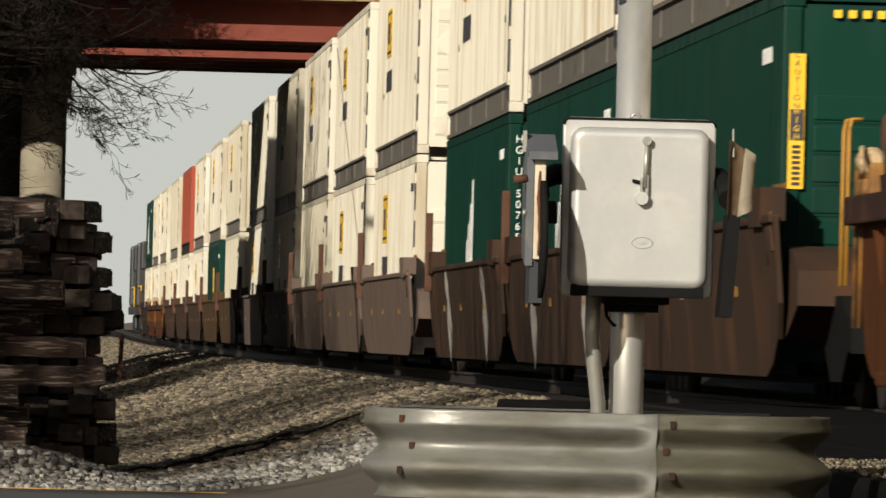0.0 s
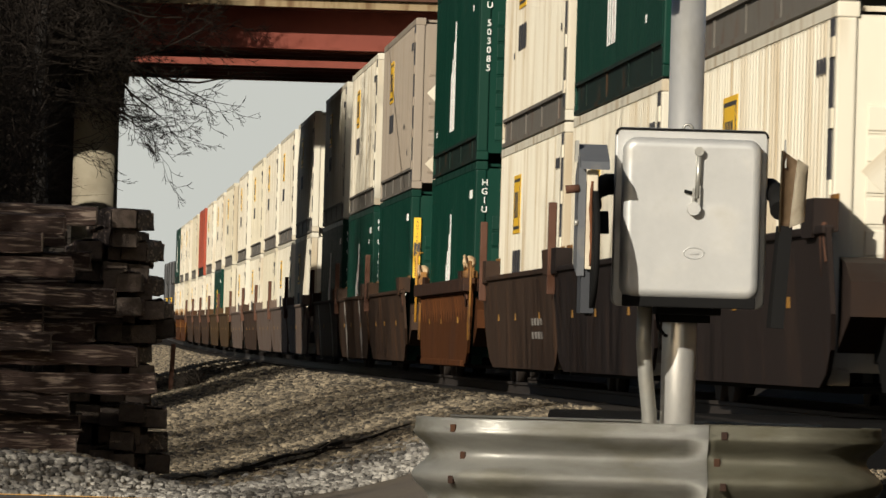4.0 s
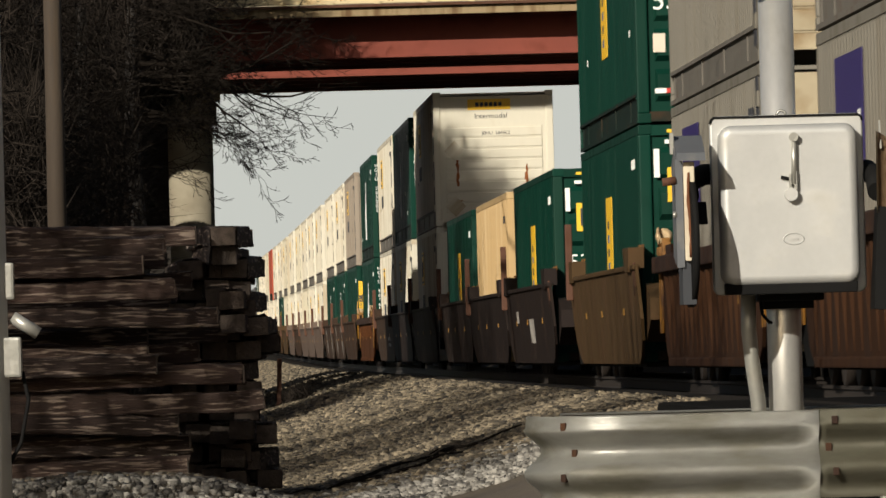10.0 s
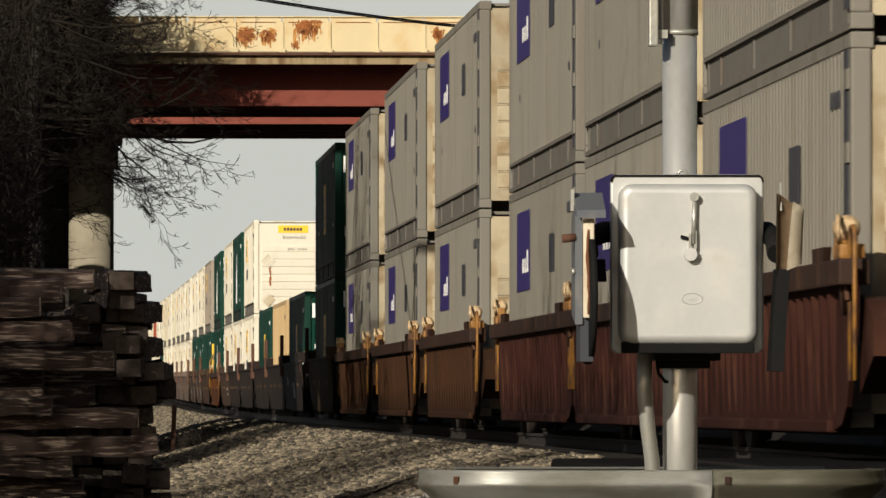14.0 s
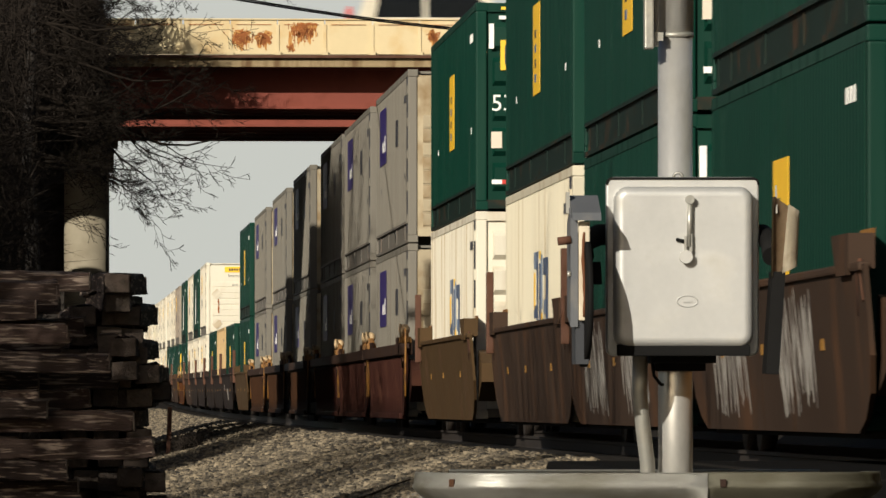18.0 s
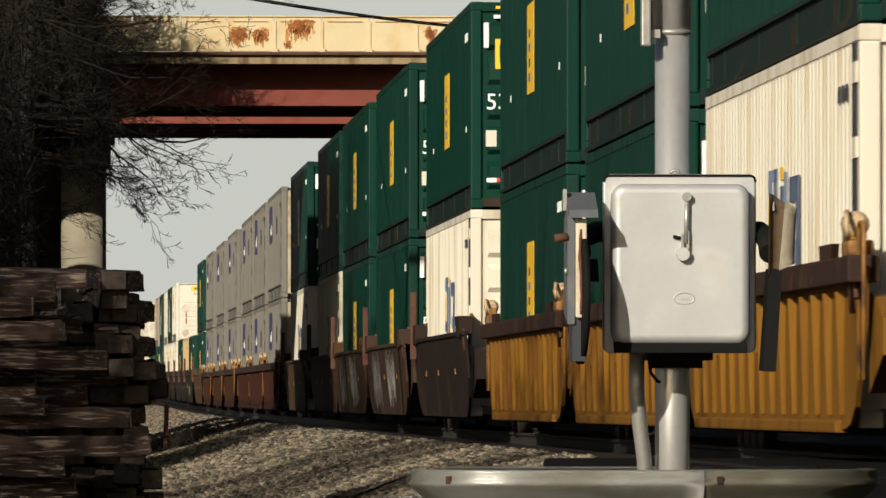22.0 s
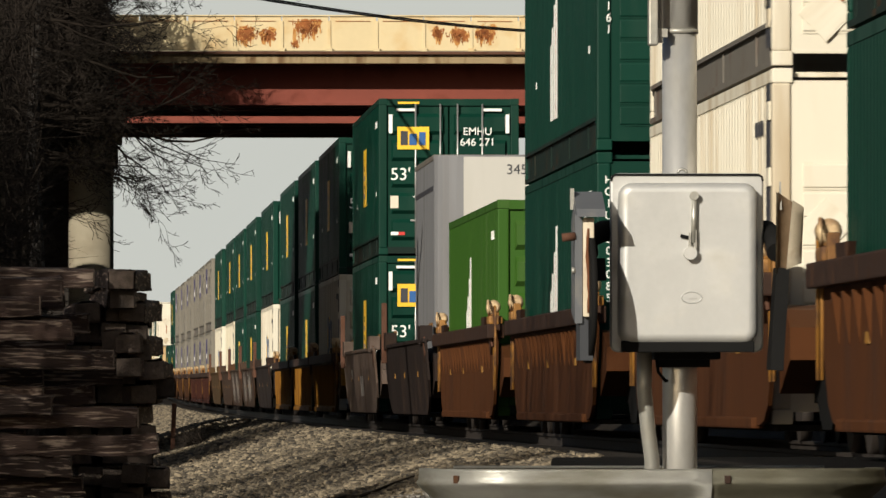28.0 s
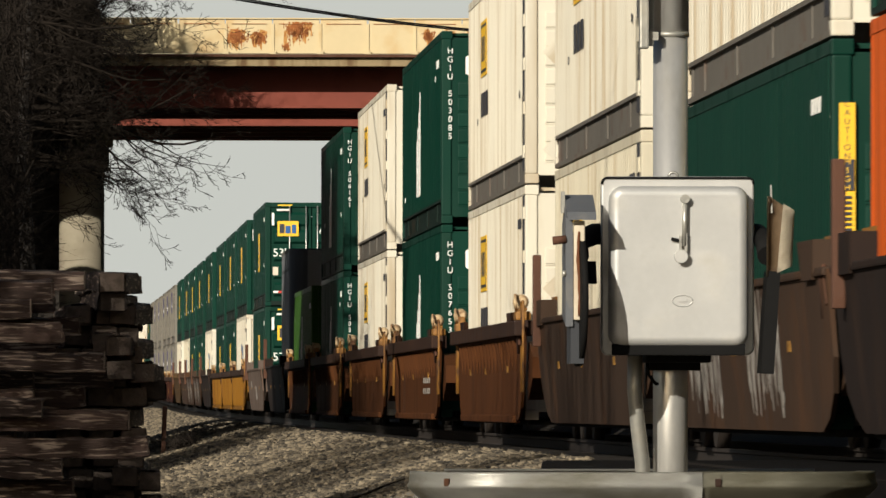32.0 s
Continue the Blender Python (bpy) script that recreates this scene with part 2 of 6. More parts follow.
    "reflect": mat("yellow_reflector", (0.28, 0.13, 0.012), 0.5, var=0.15, scale=6, dirt=(0.08, 0.05, 0.03), dirt_amt=0.4, dirt_scale=8),
    "grey_end": mat("stained_beige_end", (0.36, 0.30, 0.20), 0.6, var=0.15, scale=1.2, dirt=(0.20, 0.13, 0.06), dirt_amt=0.6, dirt_scale=2.0, rnd=0.12, spec=0.12),
    "chord": mat("dark_brown_chord_steel", (0.026, 0.012, 0.007), 0.7, var=0.3, scale=1.5, dirt=(0.09, 0.037, 0.013), dirt_amt=0.4, dirt_scale=3, spec=0.2),
    "edge_beam": mat("stained_tan_concrete", (0.26, 0.19, 0.10), 0.85, var=0.2, scale=1.0, dirt=(0.10, 0.05, 0.02), dirt_amt=0.6, dirt_scale=2.0, stretch=(2, 1, 0.5)),
    "rust_line": mat("deep_rust", (0.10, 0.032, 0.008), 0.85, var=0.4, scale=30),
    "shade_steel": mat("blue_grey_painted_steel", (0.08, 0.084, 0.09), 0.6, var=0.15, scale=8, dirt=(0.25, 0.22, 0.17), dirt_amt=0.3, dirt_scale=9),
    # worn casting with the glossy highlight painted in as a bright base
    "lock_head": mat("highlit_worn_casting", (0.50, 0.36, 0.20), 0.5, 0.2, var=0.5, scale=12, dirt=(0.16, 0.06, 0.02), dirt_amt=0.55, dirt_scale=9),
    "lining": mat("rusty_brown_lining", (0.20, 0.13, 0.07), 0.75, var=0.3, scale=9, dirt=(0.07, 0.035, 0.018), dirt_amt=0.5, dirt_scale=9),
    "glass": mat("dark_glass", (0.01, 0.012, 0.013), 0.08, var=0.02),
    "tyre": mat("black_rubber", (0.015, 0.015, 0.015), 0.8),
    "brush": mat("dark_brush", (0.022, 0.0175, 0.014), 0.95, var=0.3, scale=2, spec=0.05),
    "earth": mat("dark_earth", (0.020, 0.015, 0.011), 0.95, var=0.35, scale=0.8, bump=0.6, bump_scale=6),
    "loco": mat("black_locomotive_paint", (0.012, 0.012, 0.012), 0.5, dirt=GRIME, dirt_amt=0.4),
}

# ---- mesh helpers ----
def bm_box(bm, x0, x1, y0, y1, z0, z1, bevel=0.0):
    vs = [bm.verts.new((x, y, z)) for x in (x0, x1) for y in (y0, y1) for z in (z0, z1)]
    fs = [bm.faces.new([vs[i] for i in q]) for q in ((0, 1, 3, 2), (4, 6, 7, 5), (0, 4, 5, 1), (2, 3, 7, 6), (0, 2, 6, 4), (1, 5, 7, 3))]
    if bevel:
        bmesh.ops.bevel(bm, geom=list({e for f in fs for e in f.edges}), offset=bevel, segments=2, affect="EDGES", profile=0.6)
    return bm


def box(x0, x1, y0, y1, z0, z1, bevel=0.0):
    return bm_box(bmesh.new(), x0, x1, y0, y1, z0, z1, bevel)


def tube(bm, points, radii, sides=8, caps=True):
    """A round tube along points."""
    rings = []
    pts = [Vector(p) for p in points]
    for i, p in enumerate(pts):
        d = (pts[min(i + 1, len(pts) - 1)] - pts[max(i - 1, 0)]).normalized()
        a = d.orthogonal().normalized() if i == 0 else (side - d * side.dot(d)).normalized()
        side, b = a, d.cross(a)
        r = radii[i] if hasattr(radii, "__len__") else radii
        rings.append([bm.verts.new(p + (a * math.cos(2 * math.pi * k / sides) + b * math.sin(2 * math.pi * k / sides)) * r) for k in range(sides)])
    for r0, r1 in zip(rings, rings[1:]):
        for k in range(sides):
            f = bm.faces.new((r0[k], r0[(k + 1) % sides], r1[(k + 1) % sides], r1[k]))
            f.smooth = True
    if caps:
        bm.faces.new(list(reversed(rings[0])))
        bm.faces.new(rings[-1])
    return bm


def rod(p, q, r, sides=10):
    return tube(bmesh.new(), (p, q), r, sides)


def extrude_yz(bm, outline, x0, x1):
    """A plate with the outline (y, z), from x0 to x1."""
    a = [bm.verts.new((x0, y, z)) for y, z in outline]
    b = [bm.verts.new((x1, y, z)) for y, z in outline]
    bm.faces.new(a), bm.faces.new(list(reversed(b)))
    for i in range(len(a)):
        j = (i + 1) % len(a)
        bm.faces.new((a[j], a[i], b[i], b[j]))
    bmesh.ops.recalc_face_normals(bm, faces=bm.faces)
    return bm


def finish(bm, name, material):
    me = bpy.data.meshes.new(name)
    bmesh.ops.recalc_face_normals(bm, faces=bm.faces)
    bm.to_mesh(me)
    bm.free()
    me.materials.append(material)
    return me


def part(name, bm, material, parent, label=""):
    """Links a bmesh (or a mesh that is shared) as one part under a thing."""
    me = bm if isinstance(bm, bpy.types.Mesh) else finish(bm, name, material)
    ob = new(name, me)
    ob.parent = parent
    return tagged(ob, label)


def empty(name, m, label, category, group="", kind=""):
    ob = new(name)
    ob.empty_display_size = 0.2
    ob.matrix_basis = m
    return tagged(ob, label, category, group, kind)


def thing(name, bm, material, label, category, group="", kind="", m=None):
    me = bm if isinstance(bm, bpy.types.Mesh) else finish(bm, name, material)
    ob = new(name, me)
    if m is not None:
        ob.matrix_basis = m
    return tagged(ob, label, category, group, kind)


def grid_mesh(name, xs, ys, height, material):
    """A sheet over xs and ys at height(x, y)."""
    xs, ys = np.asarray(xs), np.asarray(ys)
    verts = [(float(x), float(y), height(float(x), float(y))) for y in ys for x in xs]
    n = len(xs)
    faces = [(j * n + i, j * n + i + 1, (j + 1) * n + i + 1, (j + 1) * n + i) for j in range(len(ys) - 1) for i in range(n - 1)]
    me = bpy.data.meshes.new(name)
    me.from_pydata(verts, [], faces)
    me.materials.append(material)
    for p in me.polygons:
        p.use_smooth = True
    return me


# ---- the line of the track ----
def track_x(y):
    y = min(max(y, 0.0), 620.0)
    return 7.31 - 3.656e-6 * y * y + 3.455e-9 * y ** 3


def track_z(y):
    y = min(max(y, 0.0), 620.0)
    return -2.65e-7 * y * y + 4.74e-9 * y ** 3


def on_track(y):
    """The pose of a thing on the rails at the distance y."""
    e = 4.0
    dx, dz = (track_x(y + e) - track_x(y - e)) / (2 * e), (track_z(y + e) - track_z(y - e)) / (2 * e)
    return pose(track_x(y), y, track_z(y), math.degrees(math.atan(dz)), 0, -math.degrees(math.atan(dx)))


def smooth(a, b, x):
    k = min(1.0, max(0.0, (x - a) / (b - a)))
    return k * k * (3 - 2 * k)


def ground_z(x, y):
    off = x - track_x(y)
    z = -0.86 + 0.05 * noise.noise((x * 0.6, y * 0.10, 0)) + 0.022 * noise.noise((x * 1.9, y * 0.4, 3))
    bank = smooth(-6.6, -2.6, off) * (1 - smooth(2.6, 5.0, off))
    crest = -0.05 - 0.15 * smooth(-2.4, -1.7, off)
    z += bank * (crest - z)
    z += smooth(-3.5, -16.0, x) * smooth(110, 150, y) * 2.5
    z += smooth(2.7, 4.0, off) * (0.75 - z) * smooth(20, 30, y)
    if y < 76:
        z += smooth(76, 73.5, y) * (-0.86 - 0.02 - z) * (1 - bank)
    z += 0.27 * smooth(74.3, 75.2, y) * (1 - smooth(76.0, 77.2, y)) * (1 - smooth(-0.1, 1.2, x))
    return z + track_z(y)


gx = [-1500, -700, -300, -150, -80, -45, -30] + list(np.arange(-22, -4, 1.0)) + list(np.arange(-4, 12.1, 0.2)) + [14, 18, 25, 40, 80, 160, 300, 700, 1500]
gy = [-300, -100, -30, 0, 15, 30, 45, 58, 66] + list(np.arange(70, 130, 0.5)) + list(np.arange(130, 260, 2.0)) + list(np.arange(260, 640, 10.0)) + [680, 760, 900, 1200, 1800, 3000]
ground = tagged(new("ground", grid_mesh("ground", gx, gy, ground_z, M["gravel"])), "pale crushed limestone ballast bank beside the rails", "ground", kind="structure")


def stones(name, count, x_range, y_range, size, material, label, seed, level=None):
    """Loose crushed stones, each a bent box."""
    rng = np.random.default_rng(seed)
    x, y = rng.uniform(*x_range, count), y_range[0] + (y_range[1] - y_range[0]) * rng.uniform(0, 1, count) ** 1.35
    s = rng.uniform(size[0], size[1], count) * rng.uniform(0.7, 1.3, count)
    z = (np.array([ground_z(float(a), float(b)) for a, b in zip(x, y)]) if level is None else level) + 0.12 * s
    corner = np.array([(a, b, c) for a in (-1, 1) for b in (-1, 1) for c in (-1, 1)], float)
    co = corner[None] * rng.uniform(0.45, 1.0, (count, 8, 3)) * (s[:, None, None] * 0.5)
    ang = rng.uniform(0, 6.28, count)
    tilt = rng.uniform(-0.7, 0.7, count)
    ca, sa, ct, st = np.cos(ang), np.sin(ang), np.cos(tilt), np.sin(tilt)
    x1 = co[..., 0] * ct[:, None] - co[..., 2] * st[:, None]
    z1 = co[..., 0] * st[:, None] + co[..., 2] * ct[:, None]
    co = np.stack([x1 * ca[:, None] - co[..., 1] * sa[:, None] + x[:, None], x1 * sa[:, None] + co[..., 1] * ca[:, None] + y[:, None], z1 * 0.8 + z[:, None]], -1)
    quads = np.array([(0, 1, 3, 2), (4, 6, 7, 5), (0, 4, 5, 1), (2, 3, 7, 6), (0, 2, 6, 4), (1, 5, 7, 3)])
    faces = (np.arange(count)[:, None, None] * 8 + quads[None]).reshape(-1)
    me = bpy.data.meshes.new(name)
    me.vertices.add(count * 8)
    me.vertices.foreach_set("co", co.reshape(-1))
    me.loops.add(len(faces))
    me.loops.foreach_set("vertex_index", faces)
    me.polygons.add(count * 6)
    me.polygons.foreach_set("loop_start", np.arange(0, count * 24, 4))
    me.polygons.foreach_set("loop_total", np.full(count * 6, 4))
    me.update(calc_edges=True)
    me.materials.append(material)
    return tagged(new(name, me), label, "gravel", kind="stuff")


def island_stone(name, dark, light):
    m = bpy.data.materials.new(name)
    m.use_nodes = True
    n, l = m.node_tree.nodes, m.node_tree.links
    g = n.new("ShaderNodeNewGeometry")
    r = n.new("ShaderNodeValToRGB")
    r.color_ramp.elements[0].color, r.color_ramp.elements[1].color = (*dark, 1), (*light, 1)
    l.new(g.outputs["Random Per Island"], r.inputs[0])
    t = n.new("ShaderNodeTexNoise")
    t.inputs["Scale"].default_value = 45
    mx = n.new("ShaderNodeMix")
    mx.data_type, mx.blend_type = "RGBA", "MULTIPLY"
    mx.inputs["Factor"].default_value = 0.6
    l.new(r.outputs[0], mx.inputs["A"]), l.new(t.outputs["Fac"], mx.inputs["B"])
    l.new(mx.outputs["Result"], n["Principled BSDF"].inputs["Base Color"])
    n["Principled BSDF"].inputs["Roughness"].default_value = 0.9
    return m


M["stone"] = island_stone("crushed_limestone", (0.026, 0.020, 0.013), (0.32, 0.255, 0.165))
M["stone_pale"] = island_stone("pale_crushed_stone", (0.06, 0.053, 0.044), (0.44, 0.41, 0.355))
stones("ballast_stones", 60000, (-1.5, 4.45), (75.5, 150), (0.035, 0.085), M["stone"], "loose crushed limestone ballast stones on the bank", 3)
stones("far_stones", 60000, (-2.5, 4.3), (120, 440), (0.05, 0.12), M["stone"], "loose crushed limestone ballast stones farther along the bank", 6)
stones("verge_stones", 14000, (-5.5, 3.0), (74.0, 77.6), (0.03, 0.08), M["stone_pale"], "pale crushed stones along the edge of the road", 4)
stones("apron_stones", 7000, (3.06, 5.6), (28.5, 36.5), (0.008, 0.022), M["stone"], "loose brown stones scattered on the crossing", 5, -0.02)

# the road, its edge line, rails and sleepers
road = tagged(new("road", grid_mesh("road", [-400, -60, -20, -8, -4, 0, 2.9], [34, 45, 60, 73.6], lambda x, y: -0.862, M["asphalt"])), "worn grey asphalt road surface", "road", kind="structure")
# apron added where the ground lies in shade; its colour carries the darkness
thing("crossing_apron", bm_box(box(3.85, 9.9, 12, 72.5, -0.8, -0.02, 0.05), 3.05, 3.90, 12.1, 46.0, -0.8, -0.024, 0.05), M["apron"], "asphalt apron of the level crossing, near black to stand for shade", "road", kind="structure")
thing("edge_line", box(-40, 2.8, 73.1, 73.25, -0.857, -0.853), M["line"], "faded ochre line along the road edge", "road marking", kind="structure")
RAIL = [(-0.07, -0.19), (0.07, -0.19), (0.07, -0.175), (0.012, -0.15), (0.012, -0.045), (0.036, -0.035), (0.036, 0.0), (-0.036, 0.0), (-0.036, -0.035), (-0.012, -0.045), (-0.012, -0.15), (-0.07, -0.175)]
for side in (-0.755, 0.755):
    bm = bmesh.new()
    rings = []
    for y in list(range(0, 640, 20)):
        rings.append([bm.verts.new((track_x(y) + side + a, y, track_z(y) + b)) for a, b in RAIL])
    for r0, r1 in zip(rings, rings[1:]):
        for k in range(12):
            bm.faces.new((r0[k], r0[(k + 1) % 12], r1[(k + 1) % 12], r1[k]))
    thing("rail", bm, M["dark_rail"], "rusty steel rail of the curved main line", "rail", "rails of the track", kind="structure")
# black sheet under the cars and up the far slope, shade in its colour
bed_y = [40] + list(range(60, 300, 6)) + [320, 360, 400, 500, 620]
bed = grid_mesh("track_bed", [-2.85, -2.6, -2.4, -2.2, -2.0, -1.8, -1.62, -0.8, 0, 0.8, 1.62, 2.4, 2.8, 3.2, 3.6, 4.0, 5.0, 8.0], bed_y, lambda x, y: track_z(y) - 0.1965 if -1.7 < x < 2 else ground_z(x + track_x(y), y) + 0.03, M["bed_shade"])
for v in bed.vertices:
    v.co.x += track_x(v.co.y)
tagged(new("track_bed", bed), "ballast bed and far slope, under-train shade put into the black colour", "track bed", kind="structure")
sleeper = thing("sleeper", box(-1.3, 1.3, -0.11, 0.11, -0.36, -0.192, 0.01), M["tie"], "dark creosoted wooden sleeper under the rails", "sleeper", "sleepers of the track", kind="structure", m=on_track(72))
for k in range(1, 40):
    copy_thing(sleeper, on_track(72 + 0.55 * k))

# ---- the road bridges over the track ----
BX0, BX1 = -13.5, 30.0


def bridge_span(y0, girders, y1, label):
    """One bridge: girders under a deck from y0 to y1."""
    b = empty("bridge", pose(0, 0, 0), label, "bridge", kind="structure")
    for y, lo in girders:
        hi = 8.05
        web = part("girder", box(BX0, BX1, y - 0.012, y + 0.012, lo + 0.04, hi), M["girder"], b, "red oxide steel girder")
        for z, w in ((lo, 0.2), (hi, 0.2)):
            part("flange", box(BX0, BX1, y - w, y + w, z - 0.02, z + 0.04), M["girder"], web)
        for x in np.arange(BX0 + 1, BX1, 3.2):
            part("stiffener", box(x - 0.008, x + 0.008, y + 0.013, y + 0.14, lo + 0.05, hi - 0.03), M["girder"], web)
    part("deck", box(BX0, BX1, y0, y1, 8.1, 8.32), M["concrete"], b, "concrete bridge deck")
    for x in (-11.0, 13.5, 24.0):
        # bracing in the shaded girder colour
        part("diaphragm", box(x - 0.1, x + 0.1, girders[0][0] + 0.1, girders[-1][0] - 0.1, 7.5, 8.0), M["web"], b, "steel cross bracing, shade under the deck put into its colour")
    return b


front = bridge_span(199.22, ((200.25, 7.16), (203.0, 7.18), (206.0, 7.2), (209.5, 7.22)), 210.6, "steel girder road bridge with a rust-stained cream parapet")
rear = bridge_span(218.9, ((220.0, 7.38), (223.0, 7.4), (226.0, 7.4), (229.0, 7.4), (232.5, 7.4)), 233.6, "steel girder road bridge behind the first one")
part("edge_beam", box(BX0, BX1, 199.15, 199.217, 8.05, 8.30), M["edge_beam"], front, "tan weathered edge beam")
part("edge_shelf", box(BX0, BX1, 199.03, 199.147, 8.25, 8.31), M["rust"], front, "rusty shelf under the parapet")
PANEL = 1.063
# rusted places on the panels: across, height, spread, flakes
RUSTED = {-3: ((0.25, 8.72, 0.16, 60), (0.72, 8.70, 0.12, 45)), -2: ((0.55, 8.88, 0.20, 80), (0.3, 8.5, 0.08, 12)), 1: ((0.3, 8.75, 0.10, 30), (0.75, 8.70, 0.15, 50)), 2: ((0.3, 8.72, 0.16, 55),), 4: ((0.5, 8.6, 0.12, 20),)}


def patch_bm(x, y, z, spread, count, seed, size):
    """A cluster of rust flakes with runs below it."""
    r = random.Random(seed)
    bm = bmesh.new()
    for k in range(count):
        px, pz = x + r.gauss(0, spread), z + r.gauss(0, 0.75 * spread)
        w, h = r.uniform(0.012, 0.055) * size, r.uniform(0.015, 0.06) * size
        if k % 3 == 0:
            w, h, pz = w * 0.5, h * 2.6, pz - 0.06
        pz = min(max(pz, 8.36 + h), 9.05 - h)
        bm.faces.new([bm.verts.new((px + w * math.cos(a) * r.uniform(0.6, 1.1), y - 0.0002 * (k % 9), pz + h * math.sin(a) * r.uniform(0.6, 1.1))) for a in (0.2, 1.3, 2.3, 3.3, 4.2, 5.3)])
    return bm


for k in range(-19, 26):
    x = 6.67 + k * PANEL
    rusty = RUSTED.get(k)
    pan = part("parapet_panel", box(x + (0.03 if k % 4 == 0 else 0.012), x + PANEL - 0.012, 199.10, 199.17, 8.33, 9.10, 0.012), M["parapet"], front, "rust-streaked cream parapet panel" if rusty else "weathered cream parapet panel")
    for i, (fx, fz, spread, n) in enumerate(rusty or ()):
        part("rust_bloom", patch_bm(x + fx * PANEL, 199.0990, fz, 0.55 * spread, n // 2, 10 * k + i, 2.0), M["bloom"], pan, "orange bloom of rust")["kind"] = "stuff"
        part("rust_patch", patch_bm(x + fx * PANEL, 199.0965, fz, 0.62 * spread, 4 * n, 10 * k + i, 0.62), M["stain"], pan, "flaking brown rust")["kind"] = "stuff"
    part("panel_rib", box(x + 0.14, x + PANEL - 0.14, 199.084, 199.099, 8.985, 9.0), M["stain"], pan)
    part("panel_edge", box(x - 0.035, x + 0.035, 199.075, 199.097, 8.36, 9.0), M["parapet"], pan)
    part("panel_foot", box(x - 0.07, x + 0.07, 199.02, 199.07, 8.315, 8.39), M["parapet"], pan)
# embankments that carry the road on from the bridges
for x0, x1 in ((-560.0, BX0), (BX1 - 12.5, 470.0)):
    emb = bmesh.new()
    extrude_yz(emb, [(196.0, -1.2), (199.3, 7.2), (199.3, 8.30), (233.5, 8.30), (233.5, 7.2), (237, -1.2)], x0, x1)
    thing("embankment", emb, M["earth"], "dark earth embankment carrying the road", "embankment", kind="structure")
part("parapet_cap", box(BX0, BX1, 199.06, 199.22, 9.102, 9.13), M["parapet"], front, "thin parapet cap")
part("far_parapet", box(BX0, BX1, 210.4, 210.6, 8.33, 9.0), M["concrete"], front)
part("near_parapet", box(BX0, BX1, 218.9, 219.1, 8.33, 8.95), M["concrete"], rear)
for b, y in ((front, 205.2), (rear, 226.5)):
    for x in (0.28, -6.0):
        part("column", tube(bmesh.new(), ((x, y, -1.2), (x, y, 6.42)), 0.52, 32), M["concrete"], b, "round concrete bridge column")
    part("pier_cap", box(-12, 1.0, y - 0.7, y + 0.7, 6.4, 6.98, 0.03), M["concrete"], b, "concrete pier cap")
    part("abutment", box(14.0, 17.5, y - 5.5, y + 5.8, -1.2, 6.97), M["concrete"], b, "concrete bridge abutment")
    # left wall takes the dark earth colour in place of shade under the deck
    part("abutment", box(BX0, 0.15, y + 2.2, y + 5.2, -1.2, 6.97), M["earth"], b, "abutment wall, its shade put into a dark earth colour")

# ---- containers ----
CL, CW, CH = 16.15, 2.6, 2.896
GROW = 1.052


def text_mesh(words, size, material):
    cu = bpy.data.curves.new("text", "FONT")
    cu.body, cu.size, cu.align_x, cu.align_y, cu.extrude = words, size, "CENTER", "CENTER", 0.001
    tmp = new("text", cu)
    me = bpy.data.meshes.new_from_object(tmp)
    bpy.data.objects.remove(tmp)
    me.materials.append(material)
    return me


def ribbed_side(y0, y1, z0, z1, pitch, depth, sign):
    """A side sheet with upright corrugations."""
    bm = bmesh.new()
    x = sign * CW / 2
    prof, y = [], y0
    while y < y1 - 1e-6:
        for a, d in ((0, 0), (0.3, 0), (0.42, 1), (0.88, 1)):
            prof.append((min(y + a * pitch, y1), x - sign * depth * d))
        y += pitch
    prof.append((y1, x))
    lo = [bm.verts.new((b, a, z0)) for a, b in prof]
    hi = [bm.verts.new((b, a, z1)) for a, b in prof]
    for i in range(len(lo) - 1):
        bm.faces.new((lo[i], lo[i + 1], hi[i + 1], hi[i]))
    return bm


MESHES = {}


def shared(key, make, material):
    if key not in MESHES:
        MESHES[key] = finish(make(), key[0], M[material])
    return MESHES[key]


def side_plate(y0, y1, z0, z1, sign, out=0.006):
    x = sign * (CW / 2 + 0.001)
    return box(min(x, x + sign * out), max(x, x + sign * out), y0, y1, z0, z1)


def end_plate(x0, x1, z0, z1, y, out=0.012):
    return box(x0, x1, y - out, y, z0, z1)


def rail_bm(s, h):
    """The recessed bottom rail with its flange and gussets."""
    bm = box(s * 1.258 - 0.012, s * 1.258 + 0.012, -h + 0.1, h - 0.1, 0.05, 0.36)
    for z0, z1 in ((0.0, 0.05), (0.33, 0.37)):
        bm_box(bm, s * 1.27 - 0.035, s * 1.27 + 0.035, -h + 0.1, h - 0.1, z0, z1)
    for y in (-h + 0.5, -h + 2.1, -2.0, 2.0, h - 2.1, h - 0.5):
        bm_box(bm, s * 1.272 - 0.012, s * 1.272 + 0.012, y - 0.03, y + 0.03, 0.05, 0.33)
    return bm


def hexagon_bm(x, y, z, r):
    """A thin upright hexagon plate."""
    bm = bmesh.new()
    for dy in (0.0, -0.01):
        bm.faces.new([bm.verts.new((x + r * math.sin(a), y + dy, z + r * math.cos(a))) for a in np.arange(0, 6.2, math.pi / 3)])
    return bm


